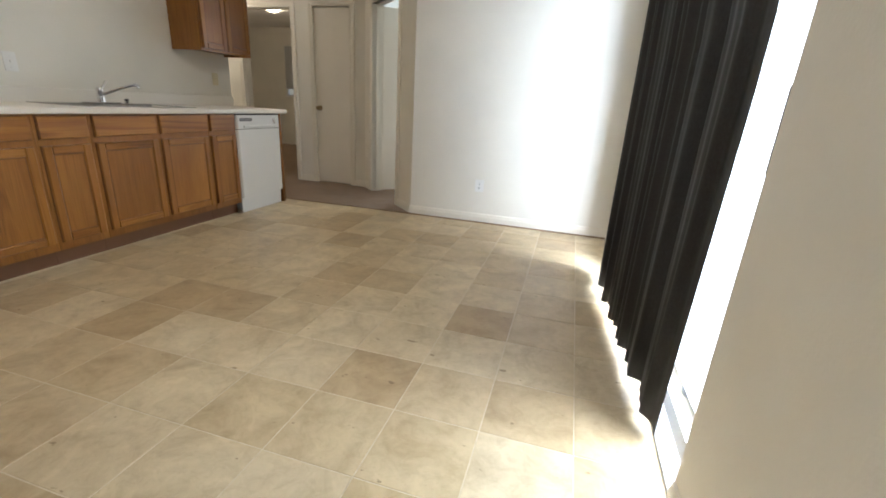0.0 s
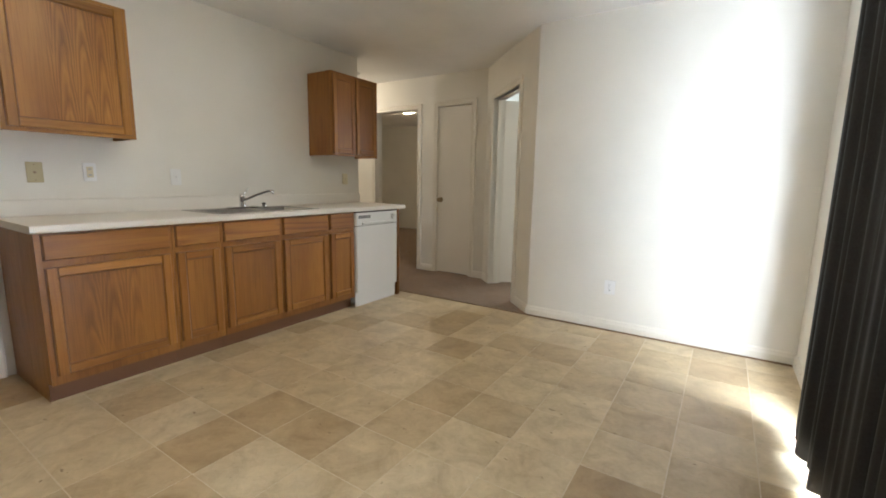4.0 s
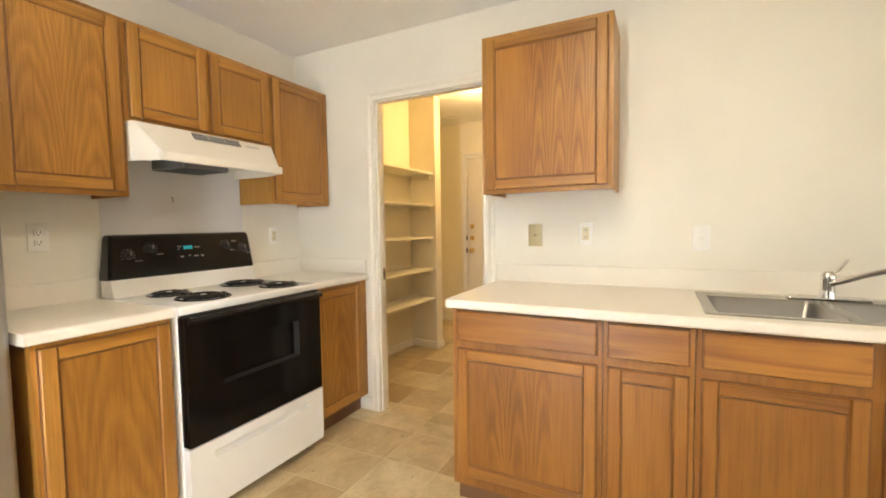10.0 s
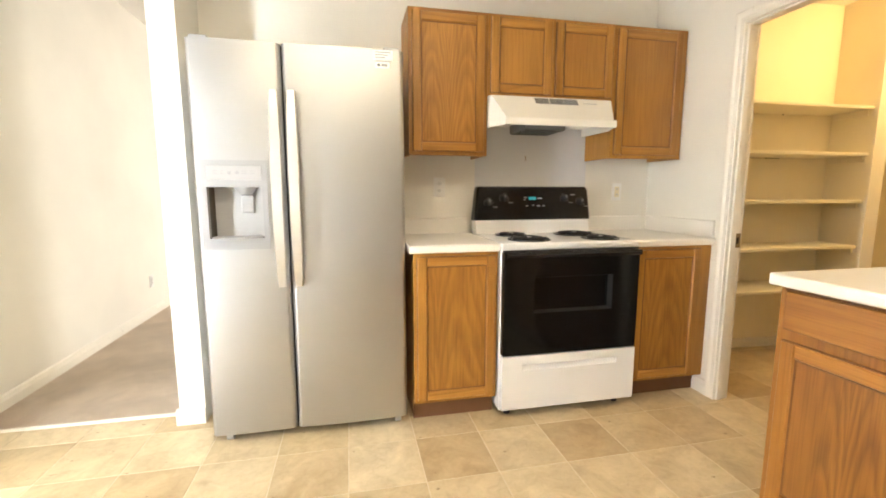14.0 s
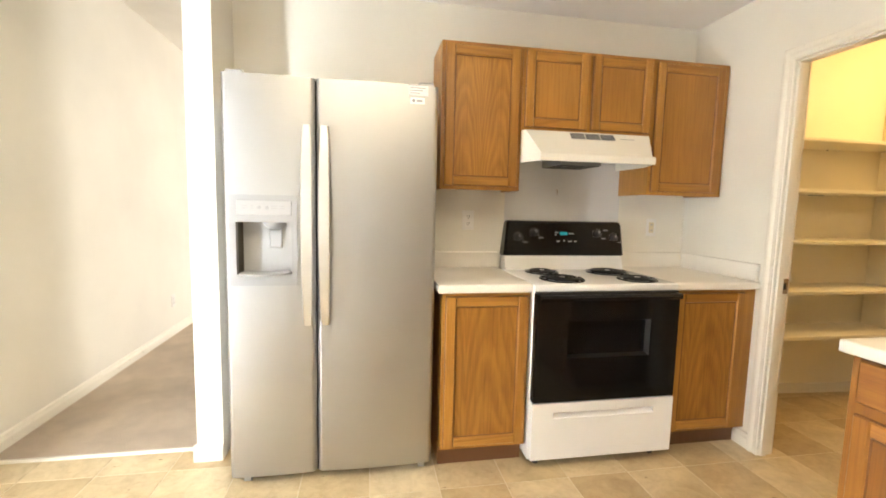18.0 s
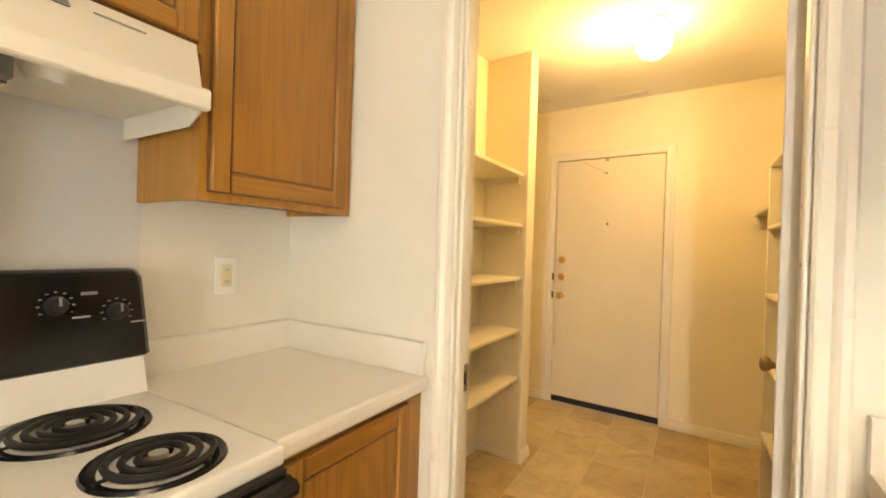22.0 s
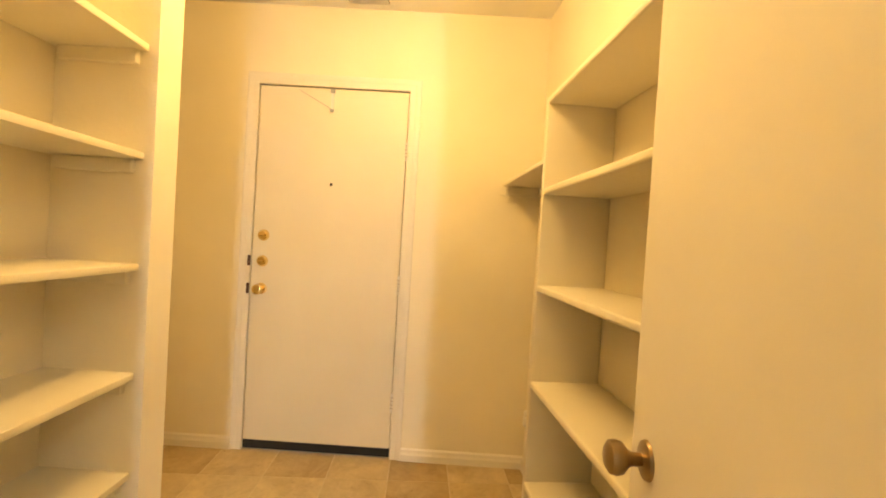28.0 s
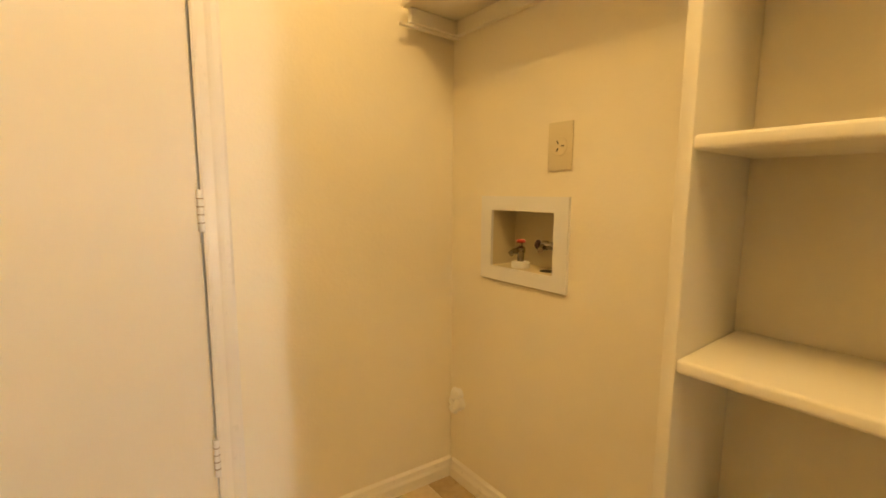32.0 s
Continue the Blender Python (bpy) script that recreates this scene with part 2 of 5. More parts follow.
def vinyl(name, joint=False):
    """Printed stone-look vinyl; each tile takes its own tint."""
    mat = material(name, (0.5, 0.4, 0.27), 0.42)
    n = Nodes(mat)
    if joint:
        c = n.coords()
        n.out("Base Color", n.ramp(n.noise(c, 30, 3), [(0.3, (0.60, 0.50, 0.33)), (0.7, (0.70, 0.61, 0.44))]))
        return mat
    info = n.add("ShaderNodeObjectInfo")
    base = n.ramp(info.outputs["Random"], [(0.0, (0.435, 0.32, 0.175)), (0.16, (0.50, 0.385, 0.225)), (0.5, (0.565, 0.455, 0.285)), (0.82, (0.62, 0.515, 0.34)), (1.0, (0.505, 0.39, 0.22))])
    c = n.coords((1, 1, 1), True)
    cloud = n.add("ShaderNodeTexNoise", Vector=c, Scale=5.0, Detail=5.0, Roughness=0.62, Distortion=0.7).outputs["Fac"]
    vein = n.add("ShaderNodeTexNoise", Vector=c, Scale=20.0, Detail=4.0, Roughness=0.7, Distortion=0.9).outputs["Fac"]
    tone = n.ramp(cloud, [(0.30, (0.78, 0.74, 0.68)), (0.48, (0.98, 0.97, 0.95)), (0.68, (1.16, 1.17, 1.18))])
    fine = n.ramp(vein, [(0.32, (0.90, 0.88, 0.85)), (0.52, (1.0, 1.0, 1.0)), (0.72, (1.06, 1.06, 1.06))])
    speck = n.ramp(n.noise(n.coords((1, 1.7, 1), True), 17.0, 2, 0.5), [(0.73, grey(0.0)), (0.76, grey(0.75))])
    n.out("Base Color", n.mix(speck, n.mix(1.0, n.mix(1.0, base, tone, "MULTIPLY"), fine, "MULTIPLY"), (0.20, 0.13, 0.06)))
    n.bump(vein, 0.18, 0.002)
    n.out("Roughness", n.ramp(cloud, [(0.3, grey(0.34)), (0.7, grey(0.48))]))
    return mat


def carpet(name, dark, mid, light):
    mat = material(name, mid, 0.95, Sheen_Weight=0.2)
    n = Nodes(mat)
    c = n.coords()
    tuft = n.noise(c, 260, 3, 0.7)
    wear = n.noise(c, 3.2, 5, 0.65)
    n.out("Base Color", n.mix(1.0, n.ramp(tuft, [(0.32, dark), (0.5, mid), (0.7, light)]), n.ramp(wear, [(0.3, (0.78, 0.76, 0.74)), (0.65, (1.08, 1.08, 1.08))]), "MULTIPLY"))
    n.bump(tuft, 0.9, 0.012)
    return mat


def brushed():
    mat = material("brushed_stainless", (0.60, 0.595, 0.58), 0.32, 1.0)
    n = Nodes(mat)
    lines = n.noise(n.coords((0.6, 0.6, 60)), 30.0, 2)
    n.out("Roughness", n.ramp(lines, [(0.3, grey(0.38)), (0.7, grey(0.44))]))
    n.out("Base Color", n.ramp(n.noise(n.coords(), 1.5, 3), [(0.3, grey(0.43)), (0.7, (0.49, 0.485, 0.475))]))
    return mat


def cloth():
    mat = material("black_curtain_cloth", (0.012, 0.012, 0.014), 0.7, Sheen_Weight=0.03, Sheen_Roughness=0.4)
    n = Nodes(mat)
    c = n.coords((1, 1, 0.6))
    n.out("Base Color", n.ramp(n.noise(c, 160, 3), [(0.3, (0.006, 0.006, 0.007)), (0.7, (0.014, 0.014, 0.016))]))
    n.bump(n.noise(c, 420, 2), 0.3, 0.001)
    return mat


# One carpet, two tones: hall dimness and living room light put into the colour.
LAMINATE, TILE, JOINT, CARPET_DIM, STEEL, CLOTH = laminate(), vinyl("stone_look_vinyl"), vinyl("vinyl_joint", True), carpet("dim_brown_carpet", (0.17, 0.098, 0.050), (0.275, 0.172, 0.092), (0.38, 0.255, 0.150)), brushed(), cloth()
CARPET_LIT = carpet("lit_brown_carpet", (0.46, 0.36, 0.26), (0.64, 0.515, 0.385), (0.76, 0.63, 0.49))
SINK_STEEL = material("sink_steel", (0.42, 0.41, 0.39), 0.27, 1.0)
# Sink steel again, darkened so the bowls carry the shade of their depth.
BOWL_SHADED = material("shaded_sink_steel", (0.30, 0.29, 0.275), 0.33, 1.0)
PLASTIC_O = material("aged_almond_plastic", (0.47, 0.40, 0.22), 0.4)
SATIN = material("satin_steel", (0.74, 0.73, 0.71), 0.33, 1.0)
CHROME = material("chrome", (0.80, 0.80, 0.80), 0.10, 1.0)
BRASS = material("polished_brass", (0.86, 0.68, 0.34), 0.16, 1.0)
BRONZE = material("antique_brass", (0.34, 0.25, 0.15), 0.30, 1.0)
ENAMEL = material("white_enamel", (0.87, 0.87, 0.86), 0.22, Coat_Weight=0.3)
ALMOND_E = material("ivory_enamel", (0.82, 0.79, 0.71), 0.30)
BLACK_E = material("black_enamel", (0.008, 0.008, 0.009), 0.18, IOR=1.38)
BLACK_G = material("black_glass", (0.005, 0.005, 0.005), 0.12, IOR=1.32)
BLACK_P = material("black_plastic", (0.015, 0.015, 0.016), 0.45)
GREY_P = material("grey_plastic", (0.42, 0.42, 0.42), 0.4)
LGREY_P = material("light_grey_plastic", (0.36, 0.36, 0.365), 0.35)
LINING = material("oven_window_lining", (0.014, 0.013, 0.012), 0.5, IOR=1.35)
VALVE = material("tarnished_valve_metal", (0.30, 0.27, 0.22), 0.25, 1.0)
DUSK = material("dark_valve_handle", (0.06, 0.025, 0.02), 0.4)
DARK_S = material("dark_dispenser_steel", (0.135, 0.118, 0.098), 0.36, 0.8)
PANEL_P = material("pale_panel_plastic", (0.42, 0.42, 0.42), 0.35)
SPLASH = paint("grey_white_splash_enamel", (0.66, 0.66, 0.665), 0.4, 0.05, 0.03)
COIL = material("burner_coil", (0.018, 0.018, 0.018), 0.55, 0.3)
PLASTIC_W = material("white_plastic", (0.80, 0.79, 0.76), 0.35)
PLASTIC_A = material("almond_plastic", (0.66, 0.58, 0.38), 0.4)
RUBBER = material("black_rubber", (0.012, 0.012, 0.013), 0.7)
INK = material("printed_marks", (0.30, 0.30, 0.30), 0.5)
INK_D = material("dark_print", (0.16, 0.16, 0.17), 0.5)
PAPER = material("white_label_paper", (0.82, 0.82, 0.80), 0.6)
RED = material("red_valve_handle", (0.35, 0.03, 0.02), 0.4)
CAULK = material("yellowed_caulk", (0.55, 0.46, 0.28), 0.6)
MESHM = material("grease_filter_mesh", (0.22, 0.22, 0.215), 0.5, 0.6)
VENT_D = material("dark_vent_slots", (0.10, 0.10, 0.11), 0.6)
TEAL = material("teal_display", (0.0, 0.05, 0.05), 0.3, Emission_Color=(0.05, 0.75, 0.75, 1), Emission_Strength=0.28)
GLASS = material("clear_glass", (1, 1, 1), 0.0, Transmission_Weight=1.0, IOR=1.45)
ALU = material("white_aluminium", (0.78, 0.78, 0.76), 0.35)
OPAL = material("lit_opal_glass", (0.9, 0.85, 0.75), 0.3, Emission_Color=(1.0, 0.80, 0.50, 1), Emission_Strength=9.0)
GROUNDM = material("patio_concrete", (0.42, 0.41, 0.38), 0.9)


# ---- building helpers ----
def box(bm, x0, x1, y0, y1, z0, z1, bevel=0.0, seg=1):
    r = bmesh.ops.create_cube(bm, size=1.0)
    bmesh.ops.transform(bm, verts=r["verts"], matrix=Matrix.Translation(((x0 + x1) / 2, (y0 + y1) / 2, (z0 + z1) / 2)) @ Matrix.Diagonal((abs(x1 - x0), abs(y1 - y0), abs(z1 - z0), 1)))
    if bevel:
        edges = list({e for v in r["verts"] for e in v.link_edges})
        bmesh.ops.bevel(bm, geom=edges, offset=bevel, segments=seg, affect="EDGES", profile=0.5)
    return bm


def B(x0, x1, y0, y1, z0, z1, bevel=0.0, seg=1):
    return box(bmesh.new(), x0, x1, y0, y1, z0, z1, bevel, seg)


def lathe(bm, profile, m=None, seg=24):
    """Turns (radius, height) pairs round the local z axis."""
    m = m or Matrix()
    rings = []
    for r, h in profile:
        if r < 1e-6:
            rings.append([bm.verts.new(m @ Vector((0, 0, h)))])
        else:
            rings.append([bm.verts.new(m @ Vector((r * math.cos(a), r * math.sin(a), h))) for a in (2 * math.pi * i / seg for i in range(seg))])
    for a, b in zip(rings, rings[1:]):
        for i in range(seg):
            j = (i + 1) % seg
            if len(a) == 1 and len(b) > 1:
                bm.faces.new((a[0], b[i], b[j]))
            elif len(b) == 1 and len(a) > 1:
                bm.faces.new((a[i], b[0], a[j]))
            elif len(a) > 1:
                bm.faces.new((a[i], b[i], b[j], a[j]))
    bmesh.ops.recalc_face_normals(bm, faces=bm.faces)
    return bm


def L(profile, m=None, seg=24):
    return lathe(bmesh.new(), profile, m, seg)


def tube(bm, points, radius, seg=10):
    """A round bar along a line of points."""
    points = [Vector(p) for p in points]
    rings = []
    for i, p in enumerate(points):
        d = (points[min(i + 1, len(points) - 1)] - points[max(i - 1, 0)]).normalized()
        side = d.cross(Vector((0.13, 0.31, 0.94))).normalized()
        up = side.cross(d)
        rings.append([bm.verts.new(p + radius * (math.cos(a) * side + math.sin(a) * up)) for a in (2 * math.pi * k / seg for k in range(seg))])
    for a, b in zip(rings, rings[1:]):
        for i in range(seg):
            bm.faces.new((a[i], a[(i + 1) % seg], b[(i + 1) % seg], b[i]))
    bm.faces.new(rings[0][::-1])
    bm.faces.new(rings[-1])
    bmesh.ops.recalc_face_normals(bm, faces=bm.faces)
    return bm


def T(points, radius, seg=10):
    return tube(bmesh.new(), points, radius, seg)


def prism(bm, outline, axis, a, b):
    """Pushes a closed outline of pairs along an axis from a to b. x: pairs are (y, z); y: (x, z); z: (x, y)."""
    def at(p, v):
        return {"x": (v, p[0], p[1]), "y": (p[0], v, p[1]), "z": (p[0], p[1], v)}[axis]
    lo = [bm.verts.new(at(p, a)) for p in outline]
    hi = [bm.verts.new(at(p, b)) for p in outline]
    for i in range(len(outline)):
        j = (i + 1) % len(outline)
        bm.faces.new((lo[i], lo[j], hi[j], hi[i]))
    bm.faces.new(lo[::-1])
    bm.faces.new(hi)
    bmesh.ops.recalc_face_normals(bm, faces=bm.faces)
    return bm


def P(outline, axis, a, b):
    return prism(bmesh.new(), outline, axis, a, b)


def part(name, bm, mat, parent=None, label="", smooth=False, m=None):
    me = bpy.data.meshes.new(name)
    bm.to_mesh(me)
    bm.free()
    me.materials.append(mat)
    if smooth:
        me.polygons.foreach_set("use_smooth", [True] * len(me.polygons))
        me.set_sharp_from_angle(angle=radians(38))
    ob = new(name, me)
    if parent:
        ob.parent = parent
    if m:
        ob.matrix_basis = m
    return tagged(ob, label)


def thing(name, m, label, category, group="", kind=""):
    ob = new(name)
    ob.empty_display_size = 0.1
    ob.matrix_basis = m
    return tagged(ob, label, category, group, kind)


def solid(name, bm, mat, label, category, group="", kind="", smooth=False, m=None):
    return tagged(part(name, bm, mat, None, "", smooth, m), label, category, group, kind)


def wall_mesh(bm, axis, p0, p1, a0, a1, z0, z1, holes=()):
    """A wall slab between p0 and p1 across its axis, from a0 to a1 along it, with holes (b0, b1, c0, c1) cut through."""
    cuts = sorted({a0, a1, *(v for h in holes for v in h[:2] if a0 < v < a1)})
    rows = sorted({z0, z1, *(v for h in holes for v in h[2:] if z0 < v < z1)})
    def full(i, j):
        if not (0 <= i < len(cuts) - 1 and 0 <= j < len(rows) - 1):
            return False
        a, z = (cuts[i] + cuts[i + 1]) / 2, (rows[j] + rows[j + 1]) / 2
        return not any(h[0] < a < h[1] and h[2] < z < h[3] for h in holes)
    def v(p, a, z):
        return bm.verts.new((p, a, z) if axis == "x" else (a, p, z))
    def quad(*q):
        bm.faces.new([v(*c) for c in q])
    for i in range(len(cuts) - 1):
        for j in range(len(rows) - 1):
            if not full(i, j):
                continue
            a, b, c, d = cuts[i], cuts[i + 1], rows[j], rows[j + 1]
            for p in (p0, p1):
                quad((p, a, c), (p, b, c), (p, b, d), (p, a, d))
            for di, dj, e in ((-1, 0, ((a, c), (a, d))), (1, 0, ((b, c), (b, d))), (0, -1, ((a, c), (b, c))), (0, 1, ((a, d), (b, d)))):
                if not full(i + di, j + dj):
                    (s, u), (w, x) = e
                    quad((p0, s, u), (p0, w, x), (p1, w, x), (p1, s, u))
    bmesh.ops.remove_doubles(bm, verts=bm.verts, dist=1e-5)
    bmesh.ops.recalc_face_normals(bm, faces=bm.faces)
    return bm


def wall(name, axis, p0, p1, a0, a1, z0, z1, holes=(), mat=None):
    return solid(name, wall_mesh(bmesh.new(), axis, p0, p1, a0, a1, z0, z1, holes), mat or WALL, "", "wall", kind="structure")

# ---- structure ----
CEIL_Z = 2.41
LIV_Z = 2.74
XC, XCB = -3.07, -3.14          # the sink wall, both faces
YS = 0.00                        # the range wall
XW = 0.78                        # the patio wall
YF = 4.39                        # the dining wall
YH = 5.37                        # the hall's closet wall
XD = -5.58                       # the laundry's back wall
NOOK = pose(-5.58, 1.497, 0, 0, 0, 5.4)   # the washer wall, a little out of square; local -y faces the room
OPEN = (0.680, 1.415)            # pantry doorway
PATIO = (1.555, 3.40)            # sliding door opening
# The laundry stands a little out of square with the kitchen: its things are built on their own axes and set by this.
LAUNDRY = pose(0.033, -0.158, 0, 0, 0, -3.81) @ Matrix.Scale(1.0233, 4)

solid("ground", B(0.9, 60, -60, 60, -0.16, -0.10), GROUNDM, "pale sunlit concrete patio and ground outside", "ground", kind="structure")
wall("wall_sink_side", "x", XCB, XC, YS - 0.4, 4.345, 0, CEIL_Z, [(OPEN[0] - 0.02, OPEN[1] + 0.02, -1, 2.035)])
wall("wall_range_side", "y", YS - 0.115, YS, XC, -0.33, 0, CEIL_Z)
wall("wall_fridge_stub", "x", -0.33, -0.21, YS, 0.33, 0, LIV_Z)
wall("wall_patio_side", "x", XW, XW + 0.15, -7.6, YF + 0.12, 0, LIV_Z, [(PATIO[0], PATIO[1], -1, 2.06)])
wall("wall_dining_end", "y", YF, YF + 0.115, -1.084, XW, 0, CEIL_Z)
wall("wall_closet_side", "y", YH, YH + 0.115, -7.0, -2.06, 0, CEIL_Z, [(-3.765, -3.01, -1, 2.05), (-2.745, -2.235, -1, 2.06)])
wall("wall_hall_back", "y", 4.10, 4.215, -7.0, XCB, 0, CEIL_Z)
wall("wall_hall_end", "x", -7.1, -7.0, 4.1, 9.2, 0, CEIL_Z)
wall("wall_laundry_back", "x", XD - 0.115, XD, -1.1, 1.62, 0, CEIL_Z, [(-0.035, 0.775, -1, 1.985)], mat=WALL_WARM)
wall("wall_washer_side", "y", 0.0, 0.115, 0.0, 2.40, 0, CEIL_Z, [(0.181, 0.431, 0.765, 0.955)], mat=WALL_WARM).matrix_basis = NOOK
wall("wall_pantry_back", "y", -0.36, -0.09, -4.46, XCB + 0.09, 0, CEIL_Z, mat=WALL_WARM)
wall("wall_pantry_partition", "x", -4.56, -4.46, -0.36, 0.20, 0, CEIL_Z, mat=WALL_WARM)
wall("wall_laundry_side", "y", -1.1, -0.985, XD, -4.46, 0, CEIL_Z, mat=WALL_WARM)
wall("wall_laundry_return", "x", -4.56, -4.46, -0.985, -0.36, 0, CEIL_Z, mat=WALL_WARM)
wall("wall_living_far", "y", -7.6, -7.485, -5.0, XW, 0, LIV_Z)
wall("wall_living_end", "x", -5.0, -4.885, -7.485, -1.1, 0, LIV_Z, [(-5.0, -3.6, 0.75, 2.2)])
wall("wall_living_side", "y", -1.215, -1.1, -5.0, -0.33, 0, LIV_Z)
wall("wall_living_return", "x", -0.33, -0.21, -1.1, YS, 0, LIV_Z)
wall("wall_bedroom_far", "y", 9.1, 9.2, -7.0, 3.0, 0, CEIL_Z, [(-5.82, -4.92, 1.03, 2.05)])
wall("wall_bedroom_between", "x", -2.10, -2.0, YH + 0.12, 9.1, 0, CEIL_Z, mat=WALL_COOL)
wall("wall_bedroom_east", "x", 3.0, 3.1, YF, 9.2, 0, CEIL_Z, mat=WALL_COOL)
wall("wall_bedroom_south", "y", YF + 0.0, YF + 0.115, XW + 0.15, 3.0, 0, CEIL_Z, mat=WALL_COOL)


def diagonal_wall():
    """The wall across the corner, with the bedroom doorway in it."""
    a, b = Vector((-1.084, YF, 0)), Vector((-2.06, YH, 0))
    turn = math.degrees(math.atan2(b.y - a.y, b.x - a.x))
    ob = solid("wall_diagonal", wall_mesh(bmesh.new(), "y", -0.115, 0, 0, (b - a).length, 0, CEIL_Z, [(0.38, 1.13, -1, 2.03)]), WALL, "", "wall", kind="structure")
    ob.matrix_basis = pose(a.x, a.y, 0, 0, 0, turn)
    return ob.matrix_basis


DIAG = diagonal_wall()
for name, x0, x1, y0, y1 in (("ceiling", XCB, -0.27, -1.1, 4.39), ("ceiling_laundry", XD - 0.2, XCB + 0.04, -1.2, 1.9), ("ceiling_dining", -0.27, XW, 0.21, 4.39), ("ceiling_living_room", -5.0, XW + 0.15, -7.6, 0.21), ("ceiling_hall", -7.1, 3.1, 4.39, 9.2)):
    z = LIV_Z if "living" in name else CEIL_Z
    solid(name, B(x0, x1, y0, y1, z, z + 0.1), CEIL, "white textured ceiling", "ceiling", kind="structure")
# Same carpet in both rooms; its tone carries each room's light.
solid("floor_carpet_living_room", P([(-5.0, -7.6), (XW, -7.6), (XW, 0.215), (-0.27, 0.215), (-0.27, -1.15), (-5.0, -1.15)], "z", -0.08, 0.004), CARPET_LIT, "worn brown carpet, coloured lighter for the living room's light", "carpet", kind="structure")
solid("floor_carpet_hall", P([(-7.0, 4.1), (-3.155, 4.1), (-3.0, 4.345), (-2.44, 4.345), (-1.14, 4.372), (3.0, 4.38), (3.0, 9.1), (-7.0, 9.1)], "z", -0.08, 0.008), CARPET_DIM, "worn brown carpet, coloured darker for the dim hall", "carpet", kind="structure")
solid("threshold_strip", P([(0.205, 0.0), (0.205, 0.007), (0.214, 0.010), (0.226, 0.010), (0.235, 0.0)], "x", -0.21, XW - 0.012), TRIM, "pale metal strip between vinyl and carpet", "threshold", kind="structure")
wall("wall_header", "y", 0.21, 0.33, -0.21, XW, CEIL_Z + 0.1, LIV_Z)
floor = solid("floor", B(XD - 0.25, XW, -1.0, 4.36, -0.08, -0.0008), JOINT, "beige stone-look vinyl tile floor", "floor", kind="structure")


def skirting(name, runs, h=0.086):
    """Moulded baseboard along runs of (axis, wall face, way into the room, from, to)."""
    bm = bmesh.new()
    for axis, p, s, a, b in runs:
        prism(bm, [(p, 0.0), (p + s * 0.014, 0.0), (p + s * 0.014, h - 0.034), (p + s * 0.010, h - 0.022), (p + s * 0.008, h - 0.008), (p, h)], "y" if axis == "x" else "x", a, b)
    return solid(name, bm, TRIM, "cream painted moulded baseboard", "baseboard", kind="structure")


skirting("baseboard_kitchen", [("y", YF, -1, -1.084, XW), ("x", XW, -1, 3.40, YF - 0.014), ("x", XW, -1, 0.235, PATIO[0] - 0.005), ("x", XC, 1, 0.52, 0.617)])
skirting("baseboard_living_room", [("x", XW, -1, -7.48, 0.2), ("x", -0.21, 1, -1.1, 0.33)])
skirting("baseboard_stub", [("y", 0.33, 1, -0.33, -0.196)])
skirting("baseboard_hall", [("y", YH, -1, -7.0, -3.80), ("y", YH, -1, -2.97, -2.785), ("y", YH, -1, -2.195, -2.06)])
skirting("baseboard_laundry", [("x", XD, 1, -0.98, -0.095), ("x", XD, 1, 0.835, 1.497), ("y", -0.09, 1, -4.46, XCB + 0.06), ("x", -4.46, 1, -0.076, 0.20), ("y", 0.20, 1, -4.574, -4.446), ("x", -4.56, -1, -0.98, 0.20)], 0.068)
skirting("baseboard_washer", [("y", 0.0, -1, 0.014, 0.82)], 0.068).matrix_basis = NOOK
skirting("baseboard_bedroom", [("x", -2.0, 1, 5.6, 9.1)])
for ob in [skirting("baseboard_diagonal", [("y", 0.0, 1, 0.012, 0.32), ("y", 0.0, 1, 1.19, 1.36)])]:
    ob.matrix_basis = DIAG @ pose(0, 0, 0)

CASING = [(0, 0), (0, 0.013), (0.006, 0.017), (0.012, 0.013), (0.030, 0.012), (0.036, 0.016), (0.044, 0.019), (0.056, 0.019), (0.062, 0.014), (0.062, 0)]


